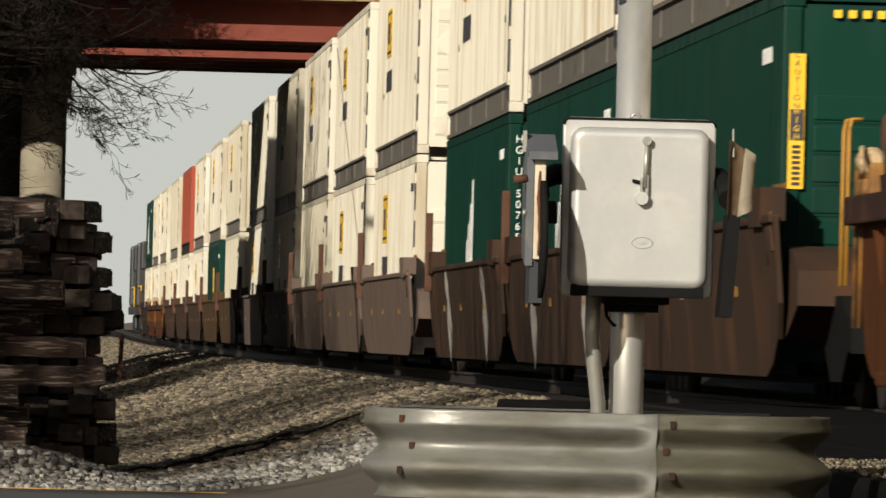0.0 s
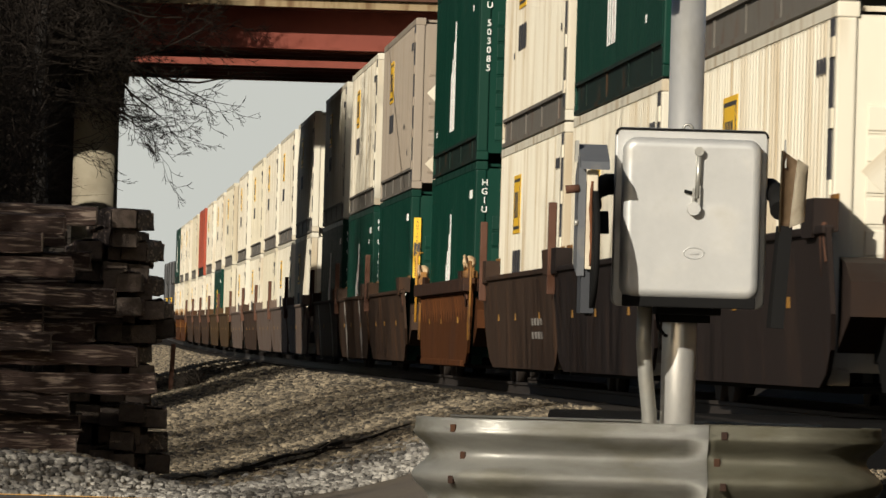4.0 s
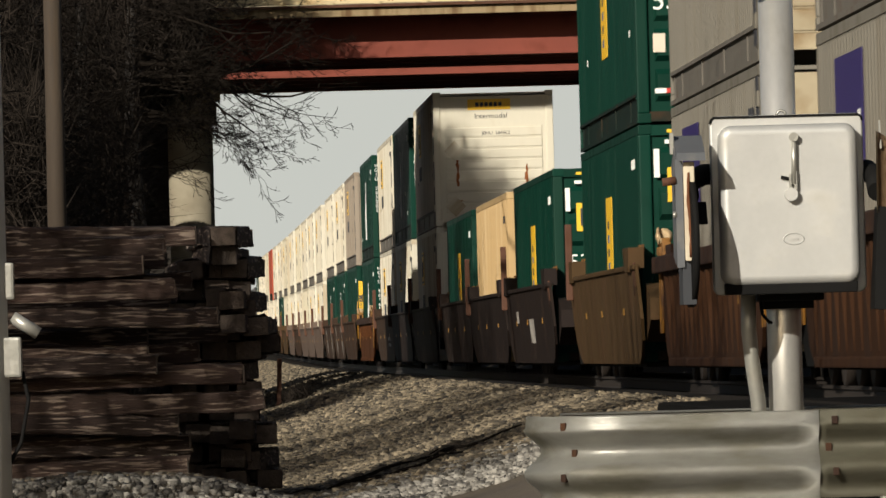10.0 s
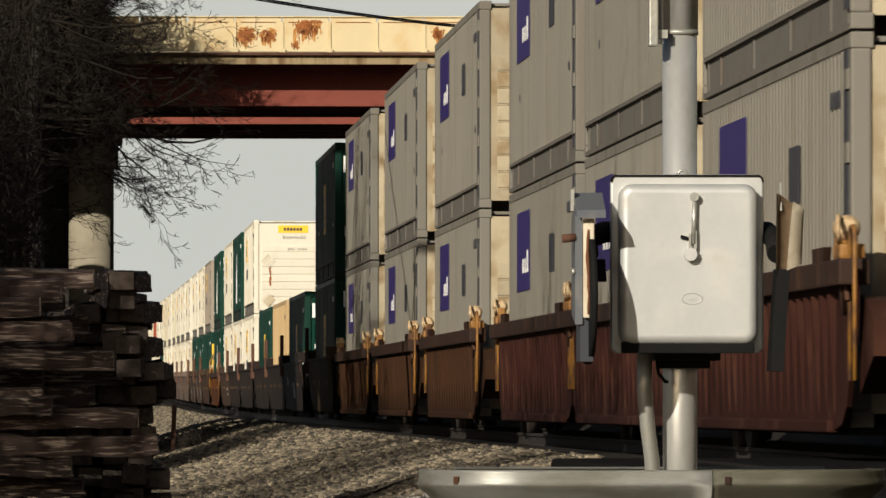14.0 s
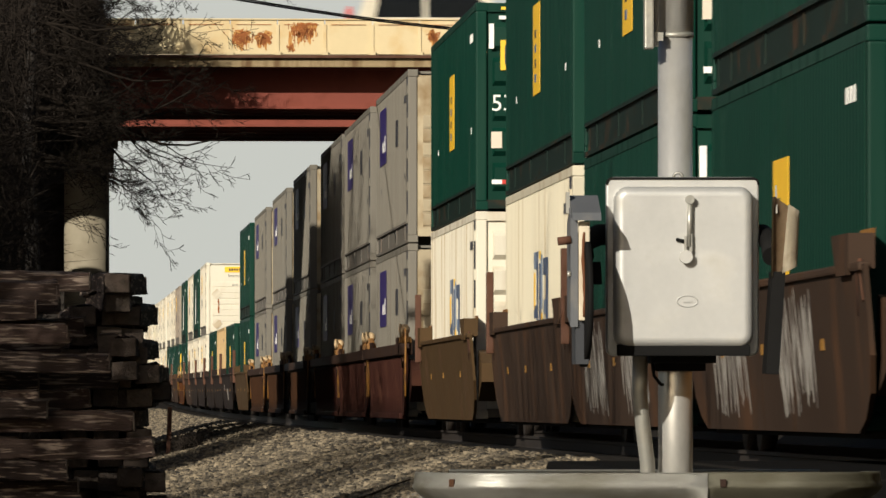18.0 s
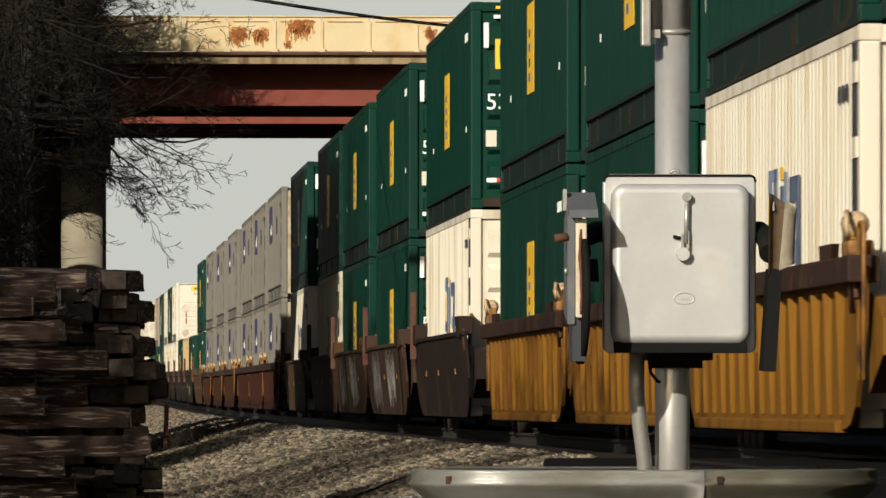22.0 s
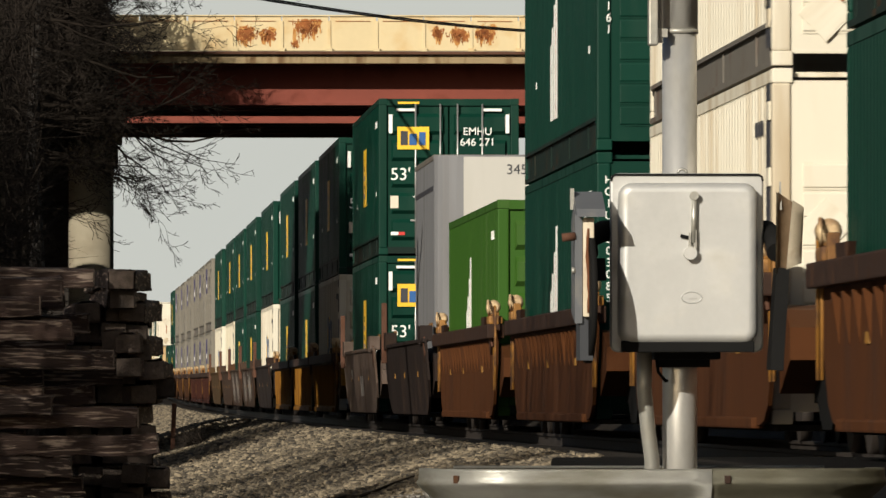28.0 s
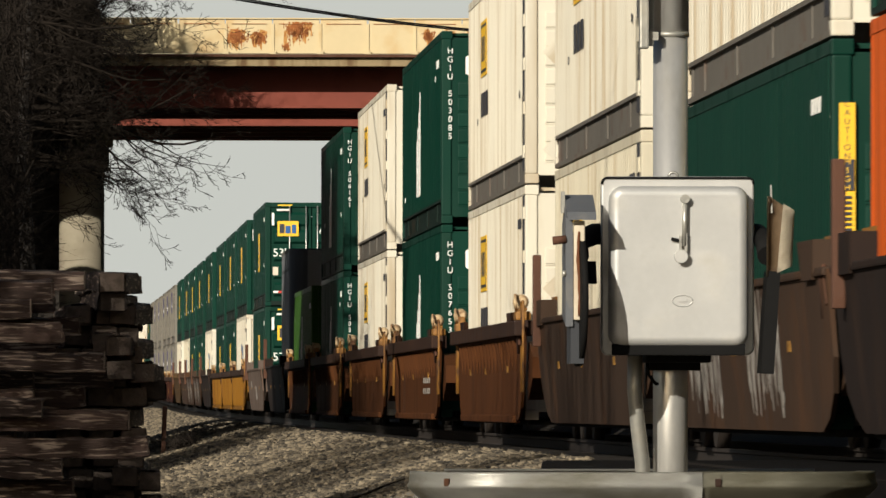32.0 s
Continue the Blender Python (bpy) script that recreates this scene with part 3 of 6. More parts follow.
def curl_bm(x, y, z, r, w):
    """A wide double curl laid flat on an end wall."""
    bm = bmesh.new()
    line = [(x + 1.5 * r * math.cos(a), z + 0.5 * r + 0.5 * r * math.sin(a)) for a in np.linspace(0.6, 4.71, 14)]
    line += [(x + 1.5 * r * math.cos(a), z - 0.5 * r + 0.5 * r * math.sin(a)) for a in np.linspace(1.57, -2.6, 14)]
    pairs = []
    for i, (a, b) in enumerate(line):
        p, q = line[max(i - 1, 0)], line[min(i + 1, len(line) - 1)]
        n = Vector((-(q[1] - p[1]), q[0] - p[0])).normalized() * w / 2
        pairs.append((bm.verts.new((a + n.x, y, b + n.y)), bm.verts.new((a - n.x, y, b - n.y))))
    for (a, b), (d, e) in zip(pairs, pairs[1:]):
        bm.faces.new((a, b, e, d))
    return bm


def panel_bm(x0, x1, y0, y1, z0, z1):
    """A pressed panel with sloping edges, raised from y1 to y0."""
    bm = bmesh.new()
    e = 0.07
    a = [bm.verts.new(v) for v in ((x0, y1, z0), (x1, y1, z0), (x1, y1, z1), (x0, y1, z1))]
    b = [bm.verts.new(v) for v in ((x0 + 0.03, y0, z0 + e), (x1 - 0.03, y0, z0 + e), (x1 - 0.03, y0, z1 - e), (x0 + 0.03, y0, z1 - e))]
    bm.faces.new(b)
    for i in range(4):
        j = (i + 1) % 4
        bm.faces.new((a[i], a[j], b[j], b[i]))
    return bm


def streak_bm(x, y, z0, z1, seed):
    """A run of rust: thin flakes of uneven width, one below the other."""
    r = random.Random(seed)
    bm = bmesh.new()
    pairs, z = [], z1
    while z > z0:
        w, dx = r.uniform(0.008, 0.05), r.uniform(-0.012, 0.012)
        pairs.append((bm.verts.new((x + dx - w, y, z)), bm.verts.new((x + dx + 0.8 * w, y, z))))
        z -= r.uniform(0.025, 0.08)
    for (p, q), (u, v) in zip(pairs, pairs[1:]):
        bm.faces.new((p, u, v, q))
    return bm


def knob_bm(x, y, z, head):
    """A corner lock: a worn casting, or the round head with its lever that sits on it."""
    if not head:
        return bm_box(box(x - 0.10, x + 0.10, y - 0.30, y + 0.30, z, z + 0.12, 0.03), x - 0.06, x + 0.06, y - 0.12, y + 0.12, z + 0.12, z + 0.18, 0.02)
    bm = tube(bmesh.new(), [(x - 0.02, y - 0.16, z + 0.24), (x - 0.02, y - 0.12, z + 0.24), (x - 0.02, y + 0.12, z + 0.24), (x - 0.02, y + 0.16, z + 0.24)], (0.06, 0.10, 0.10, 0.06), 14)
    return tube(bm, [(x - 0.09, y - 0.2, z + 0.12), (x - 0.11, y - 0.32, z + 0.22), (x - 0.10, y - 0.2, z + 0.33), (x - 0.06, y, z + 0.31)], 0.02, 6)


def container(paint, style, sill="sill", length=CL, end="doors", seed=0):
    """A shipping container; its near end looks along -y. style picks the marks on its sides and end."""
    words = {"hub": "dark green steel shipping container with white marks and vertical code", "emp": "dark green steel shipping container with a yellow upright panel",
             "jb": "cream-white ribbed shipping container with a square yellow sign", "fx": "light grey steel shipping container with a purple square panel",
             "sx": "white shipping container with a blue and yellow side emblem", "plain": "weathered steel shipping container with corrugated sides",
             "lime": "bright green shipping container with white marks", "caution": "dark green shipping container with a yellow height-warning strip"}[style]
    if style in ("plain", "jb"):
        words = {"white": "cream-white", "cream": "cream", "taupe": "grey-brown", "tan": "rust-streaked tan", "red": "faded red", "orange": "orange"}.get(paint, paint) + words[words.index(" "):]
    c = empty("shipping_container", Matrix(), words, "container", "containers on the train")
    h, key = length / 2, (paint, length)
    end_paint = {"grey": "grey_end", "white": "white_end"}.get(paint, paint)
    for s in (-1, 1):
        pitch, depth = ((0.34, 0.030) if paint in ("white", "grey", "cream", "taupe") else (0.28, 0.007) if paint != "tan" else (0.28, 0.03))
        part("side_wall", shared(("side_wall", s, *key), lambda: ribbed_side(-h + 0.16, h - 0.16, 0.37, CH - 0.11, pitch, depth, s), paint), None, c)
        if s < 0:
            part("bottom_rail", shared(("bottom_rail", s, sill, length), lambda: rail_bm(s, h), sill), None, c, "dark steel bottom rail")
        if s > 0:
            continue
        part("top_rail", shared(("top_rail", s, *key), lambda: box(s * 1.26 - 0.045, s * 1.26 + 0.045, -h + 0.1, h - 0.1, CH - 0.11, CH - 0.01), paint), None, c)
        for e in (-1, 1):
            for z in (0.0, CH - 0.12):
                part("corner_casting", shared(("corner_casting", s, e, z, paint, length), lambda: box(s * 1.302 - (s > 0) * 0.17, s * 1.302 + (s < 0) * 0.17, e * (h + 0.003) - (e > 0) * 0.18, e * (h + 0.003) + (e < 0) * 0.18, z, z + 0.12, 0.012), paint), None, c)
            part("corner_post", shared(("corner_post", s, e, *key), lambda: bm_box(box(s * 1.3 - (s > 0) * 0.15, s * 1.3 + (s < 0) * 0.15, e * h - (e > 0) * 0.16, e * h + (e < 0) * 0.16, 0.12, CH - 0.12, 0.02), s * 1.302 - 0.004, s * 1.302 + 0.004, e * (h - 0.21) - 0.012, e * (h - 0.21) + 0.012, 0.3, CH - 0.12), paint), None, c)
    part("corner_post", shared(("corner_post", "near", *key), lambda: bm_box(bm_box(box(1.15, 1.30, -h, -h + 0.16, 0.12, CH - 0.12, 0.02), 1.132, 1.302, -h - 0.003, -h + 0.177, 0.0, 0.12, 0.012), 1.132, 1.302, -h - 0.003, -h + 0.177, CH - 0.12, CH, 0.012), paint), None, c)
    part("roof", shared(("roof", *key), lambda: box(-1.22, 1.22, -h + 0.1, h - 0.1, CH - 0.07, CH - 0.03), paint), None, c)
    for e in (-1, 1):
        if e == 1 or end == "ribs":
            wall = part("end_wall", shared(("end_wall", e, *key), lambda: box(-1.16, 1.16, e * (h - 0.05) - 0.02, e * (h - 0.05) + 0.02, 0.1, CH - 0.1), end_paint), None, c)
            if e == -1:
                for z in np.arange(0.28, CH - 0.75, 0.235):
                    part("end_rib", shared(("end_rib", round(float(z), 2), *key), lambda: bm_box(box(-1.05, 1.05, -h + 0.005, -h + 0.03, z, z + 0.19, 0.012), -1.05, 1.05, -h + 0.02, -h + 0.035, z - 0.02, z + 0.21), end_paint), None, wall)
        else:
            for s in (-1, 1):
                door = part("door", shared(("door", s, *key), lambda: box(s * 0.58 - 0.565, s * 0.58 + 0.565, -h + 0.05, -h + 0.09, 0.14, CH - 0.13), paint), None, c)
                for z in np.arange(0.26, CH - 0.4, 0.49):
                    part("door_panel", shared(("door_panel", s, round(float(z), 2), *key), lambda: panel_bm(s * 0.58 - 0.49, s * 0.58 + 0.49, -h - 0.030, -h + 0.052, z, z + 0.40), paint), None, door)
                for x in (0.16, 0.62):
                    part("lock_rod", shared(("lock_rod", s, x, length), lambda: rod((s * x, -h - 0.035, 0.12), (s * x, -h - 0.035, CH - 0.1), 0.017), "steel"), None, door, "galvanised lock rod")
            part("header", shared(("header", *key), lambda: box(-1.15, 1.15, -h + 0.0, -h + 0.1, CH - 0.13, CH - 0.005), paint), None, c)
            part("threshold", shared(("threshold", sill, length), lambda: box(-1.15, 1.15, -h, -h + 0.1, 0.02, 0.14), sill), None, c)

    # marks
    rng = random.Random(seed)

    def side_mark(name, y0, y1, z0, z1, m, label="", out=0.006):
        out = {"sign_border": 0.009, "sign_field": 0.012, "sign_stroke": 0.015, "panel_letter": 0.010, "warning_field": 0.010}.get(name, out)
        part(name, shared((name, round(y0, 2), round(y1, 2), round(z0, 2), round(z1, 2), m), lambda: side_plate(y0, y1, z0, z1, -1, out), m), None, c, label)

    def end_mark(name, x0, x1, z0, z1, m, label="", y=-h - 0.014):
        part(name, shared((name, x0, x1, z0, z1, m, y), lambda: end_plate(x0, x1, z0, z1, y), m), None, c, label)

    def words_on(name, text, size, m, place, turn, label=""):
        k = ("w" + name, text, size, m)
        if k not in MESHES:
            MESHES[k] = text_mesh(text, size, M[m])
        o = part(name, MESHES[k], None, c, label)
        o.matrix_basis = pose(*place, *turn)

    small = "mark" if paint in ("green", "lime") else "ink"
    for k in range(2):
        y, z = round(rng.uniform(-h + 0.8, h - 0.8), 1), rng.choice((0.62, 2.35, 2.2, 1.1))
        side_mark("small_mark", y, y + 0.16, z, z + 0.085, small)
    if paint in ("white", "cream", "grey", "taupe"):
        side_mark("door_seam", -h + 0.19, -h + 0.60, 0.16, CH - 0.12, "ink")
        for z in (0.32, 0.86, 1.40, 1.94, 2.48):
            side_mark("hinge", -h + 0.12, -h + 0.44, z, z + 0.15, paint, "", 0.02)
    for k in range(3):
        side_mark("code_bar", -h + 1.0 + 0.32 * k, -h + 1.2 + 0.32 * k, 2.38, 2.5, small)
    if style in ("hub", "lime"):
        for s in (-1,):
            code = "\n".join("HGIU") + "\n\n" + "\n".join({0: "506161", 1: "507653", 2: "503085"}[seed % 3])
            if style == "hub":
                words_on("code", code, 0.135, "mark", (-1.17, -h - 0.0045, 1.95), (90, 0, 0), "white upright container code")
        for k, (y, w, zt) in enumerate(((1.2, 0.30, 2.25), (1.65, 0.22, 1.95), (2.1, 0.20, 1.7), (2.5, 0.16, 1.5))):
            side_mark("tower_mark", y - 1, y - 1 + w, 0.6, zt, "mark")
        side_mark("tower_mark", 0.42, 0.50, 0.6, 1.9, "redmark")
        if end == "ribs":
            part("hexagon_sign", shared(("hexagon_sign",), lambda: hexagon_bm(-0.72, -h + 0.028, 2.38, 0.25), "mark"), None, c, "white hexagon emblem panel")
            for x0, x1, z0, z1 in ((-0.835, -0.81, 2.28, 2.48), (-0.765, -0.74, 2.28, 2.48), (-0.70, -0.675, 2.28, 2.48), (-0.63, -0.605, 2.28, 2.48), (-0.81, -0.765, 2.37, 2.39), (-0.675, -0.63, 2.37, 2.39)):
                end_mark("emblem", x0, x1, z0, z1, "redmark", "", -h + 0.016)
    if style == "emp":
        side_mark("yellow_panel", -0.8, 0.8, 1.05, 2.15, "yellow", "yellow upright panel")
        for z0, z1, m in ((1.20, 1.30, "blue"), (1.38, 1.48, "ink"), (1.56, 1.66, "blue"), (1.74, 1.84, "ink")):
            side_mark("panel_letter", 0.05, 0.35, z0, z1, m)
    if style == "emp" and end == "doors":
        end_mark("sign", -0.96, -0.37, 1.95, 2.37, "yellow", "yellow square emblem panel", -h - 0.05)
        end_mark("emblem", -0.90, -0.77, 2.03, 2.29, "ink", "", -h - 0.063)
        end_mark("hazard_stripe", -0.95, -0.55, CH - 0.10, CH - 0.06, "yellow", "", -h - 0.004)
        end_mark("emblem", -0.74, -0.60, 2.03, 2.24, "blue", "", -h - 0.063)
        end_mark("emblem", -0.56, -0.44, 2.03, 2.27, "blue", "", -h - 0.063)
        for x in (-0.72, 0.45):
            end_mark("lock_handle", x, x + 0.42, 0.62, 0.65, "steel", "galvanised lock handle", -h - 0.05)
        if seed % 2:
            words_on("warning", "WARNING\nHIGH CUBE", 0.17, "mark", (-0.62, -h - 0.035, 1.45), (90, 0, 0))
        else:
            words_on("length_mark", "53'", 0.34, "mark", (-0.90, -h - 0.035, 1.48), (90, 0, 0))
        words_on("code", "EMHU\n646 271", 0.21, "mark", (0.53, -h - 0.035, 2.18), (90, 0, 0))
        words_on("warning", "WARNING\nHIGH\nCUBE", 0.075, "mark", (-0.50, -h - 0.036, 1.0), (90, 0, 0))
        end_mark("placard", -1.09, -0.94, 0.86, 1.09, "pale", "", -h - 0.031)
        for x in (-0.98, 0.62):
            end_mark("reflector", x, x + 0.36, 2.66, 2.71, "mark", "", -h - 0.02)
        for x in (-1.12, 1.05):
            end_mark("reflector", x, x + 0.07, 2.25, 2.6, "mark", "", -h - 0.02)
        for x in (-1.08, -0.62, 0.5):
            end_mark("reflector", x, round(x + 0.14, 2), 0.36, 0.42, "mark", "", -h - 0.03)
            end_mark("reflector", round(x + 0.14, 2), round(x + 0.26, 2), 0.36, 0.42, "redmark", "", -h - 0.03)
    if style == "jb":
        side_mark("yellow_sign", 2.3, 4.1, 1.72, 2.47, "yellow", "square yellow sign")
        side_mark("sign_border", 2.42, 3.98, 1.77, 2.42, "ink")
        side_mark("sign_field", 2.54, 3.86, 1.81, 2.38, "yellow")
        for k in range(3):
            side_mark("sign_stroke", 2.75 + k * 0.34, 2.97 + k * 0.34, 1.92, 2.25, "ink")
        for k in range(3):
            side_mark("dark_letter", 2.2 + k * 0.7, 2.65 + k * 0.7, 1.18, 1.5, "ink")
        if end == "ribs":
            end_mark("yellow_sign", -0.55, 0.38, 2.50, 2.73, "yellow", "yellow sign on the end", -h + 0.029)
            for k in range(6):
                end_mark("sign_stroke", -0.38 + k * 0.10, -0.31 + k * 0.10, 2.57, 2.66, "ink", "", -h + 0.016)
            words_on("word", "Intermodal", 0.17, "ink", (-0.05, -h + 0.027, 2.36), (90, 0, 0))
            words_on("code", "JBHU  284462", 0.11, "ink", (0.05, -h + 0.003, 1.99), (90, 0, 0))
            for k, (x, z0, z1) in enumerate(((-0.80, 0.82, 1.42), (0.70, 0.85, 1.30), (-0.74, 0.40, 0.55))):
                part("rust_streak", shared(("rust_streak", k, length), lambda: streak_bm(x, -h - 0.004, z0, z1, k), "stain"), None, c, "brown run of rust")
            for z in (0.42, 1.62):
                o = part("hazard_plate", shared(("hazard_plate",), lambda: bm_box(box(-0.17, 0.17, -0.008, 0.0, -0.17, 0.17, 0.003), -0.15, 0.15, -0.011, -0.009, -0.15, 0.15), "white"), None, c)
                o.matrix_basis = pose(-0.86, -h - 0.002, z, 0, 45, 0)
        side_mark("stain_patch", -h + 0.3, -h + 0.8, 0.5, 1.1, "cream")
    if style == "fx":
        side_mark("purple_panel", 2.6, 5.8, 1.6, 2.6, "purple", "purple square panel")
        for k in range(3):
            side_mark("panel_letter", 2.9 + k * 0.55, 3.2 + k * 0.55, 1.82, 2.1 - 0.1 * (k > 0), "mark")
        side_mark("dark_letter", -3.2, -2.2, 1.75, 2.2, "ink")
        if end == "ribs":
            end_mark("purple_panel", -0.30, 0.95, 1.75, 2.45, "purple", "purple panel on the end")
            for k in range(4):
                end_mark("panel_letter", -0.15 + k * 0.25, 0.02 + k * 0.25, 1.95, 2.25, "mark", "", -h - 0.027)
            for x, z in ((-0.62, 2.2), (-0.62, 1.05)):
                o = part("hazard_plate", shared(("hazard_plate", "fx"), lambda: box(-0.19, 0.19, -0.010, 0.0, -0.19, 0.19, 0.003), "white"), None, c)
                o.matrix_basis = pose(x, -h - 0.012, z, 0, 45, 0)
    if style == "sx":
        for k, (m, y0, y1, z0, z1) in enumerate((("worn_blue", 0.0, 0.35, 0.75, 1.95), ("worn_blue", 0.35, 1.0, 1.75, 1.95), ("faded_blue", 0.35, 0.85, 1.28, 1.45), ("worn_blue", 0.35, 1.0, 0.75, 0.95),
                                                  ("yellow", 1.25, 1.5, 0.80, 1.30), ("faded_blue", 1.25, 1.55, 1.35, 2.0), ("worn_blue", 1.65, 1.95, 0.75, 1.9), ("yellow", 1.65, 1.95, 1.95, 2.05),
                                                  ("worn_blue", 2.25, 2.55, 0.85, 2.05), ("faded_blue", 2.55, 3.2, 1.85, 2.05), ("yellow", 2.95, 3.2, 1.35, 1.8), ("worn_blue", 2.55, 3.2, 1.25, 1.4))):
            side_mark("emblem", y0 - 2.6, y1 - 2.6, z0, z1, m)
        part("emblem_edge", shared(("emblem_edge",), lambda: curl_bm(-0.25, -h - 0.05, 2.22, 0.34, 0.20), "yellow"), None, c, "yellow edge of the emblem")
        part("emblem", shared(("emblem_curl",), lambda: curl_bm(-0.23, -h - 0.056, 2.21, 0.34, 0.14), "blue"), None, c, "blue curled emblem")
        words_on("code", "24 0", 0.25, "ink", (-0.5, -h - 0.055, 0.55), (90, 0, 0))
    if style == "caution":
        end_mark("warning_strip", -1.245, -1.125, 1.40, 2.42, "yellow", "yellow height-warning strip", -h - 0.006)
        end_mark("warning_field", -1.235, -1.135, 1.77, 2.00, "ink", "", -h - 0.0185)
        words_on("warning", "\n".join("CAUTION"), 0.068, "ink", (-1.185, -h - 0.020, 2.215), (90, 0, 0))
        words_on("warning", "\n".join("HIGH"), 0.068, "yellow", (-1.185, -h - 0.033, 1.885), (90, 0, 0))
        for k in range(8):
            end_mark("warning_bar", -1.215, -1.155, round(1.43 + 0.04 * k, 2), round(1.45 + 0.04 * k, 2), "ink", "", -h - 0.0185)
        for k in range(4):
            end_mark("hazard_stripe", round(-0.92 + 0.11 * k, 2), round(-0.86 + 0.11 * k, 2), CH - 0.20, CH - 0.14, "yellow", "", -h - 0.012)
    swell(c)
    return c


GROWN = set()


def swell(c):
    """Brings a container built 2.6 m wide to its full width and height."""
    for ob in c.children_recursive:
        if ob.matrix_basis != Matrix():
            ob.location.x, ob.location.z = ob.location.x * GROW, ob.location.z * GROW
        elif ob.data.name not in GROWN:
            GROWN.add(ob.data.name)
            ob.data.transform(Matrix.Diagonal((GROW, 1.0, GROW, 1.0)))


# ---- well cars ----
def side_x(z, top):
    """How far out the smooth side of a car stands at the height z: it leans in towards its foot."""
    return 1.53 - 0.115 * (top - z) / (top - 0.2)


def side_bm(s, top, flat):
    """The side sheet of a car with its cut-away lower corners."""
    h = 9.0
    cut = ((0.5, top + 0.02), (0.42, 0.80), (0.15, 0.52), (-0.4, 0.33), (-1.1, 0.22)) if flat else ((0.5, top + 0.02), (0.3, 0.95), (0, 0.66), (-0.3, 0.40), (-0.7, 0.27), (-1.2, 0.23))
    out = [(-h - d, z) for d, z in cut] + [(h + d, z) for d, z in reversed(cut)]
    bm = extrude_yz(bmesh.new(), out, s * 1.44 - 0.02, s * 1.44 + 0.02)
    if flat:
        for v in bm.verts:
            v.co.x += s * (side_x(v.co.z, top) - 1.46)
    return bm


def rib_bm(s, y, top, foot, z0):
    """A pressed rib, deepest under the chord, running out towards the foot."""
    z1, w = top - 0.15, 0.10
    bm = bmesh.new()
    a = [bm.verts.new((s * 1.455, y + d, z)) for d, z in ((-w, z0), (w, z0), (w, z1), (-w, z1))]
    b = [bm.verts.new((s * (1.461 + foot), y - 0.4 * w, z0)), bm.verts.new((s * (1.461 + foot), y + 0.4 * w, z0)), bm.verts.new((s * 1.525, y + 0.5 * w, z1)), bm.verts.new((s * 1.525, y - 0.5 * w, z1))]
    bm.faces.new(b)
    for i in range(4):
        j = (i + 1) % 4
        bm.faces.new((a[i], a[j], b[j], b[i]))
    return bm


def funnel_bm(x, y, z, inner):
    """A flared guide ear: a dark outer sheet with wings, or its worn inner sheet."""
    if inner:
        return extrude_yz(bmesh.new(), [(y - 0.4, z), (y + 0.4, z), (y + 0.55, z + 0.30), (y - 0.55, z + 0.30)], x + 0.13, x + 0.15)
    bm = extrude_yz(bmesh.new(), [(y - 0.45, z - 0.05), (y + 0.45, z - 0.05), (y + 0.9, z + 0.26), (y - 0.6, z + 0.26)], x - 0.06, x - 0.03)
    for y0, y1 in ((y - 0.6, y - 0.57), (y + 0.57, y + 0.60)):
        bm_box(bm, x - 0.06, x + 0.14, y0, y1, z, z + 0.26)
    return bm


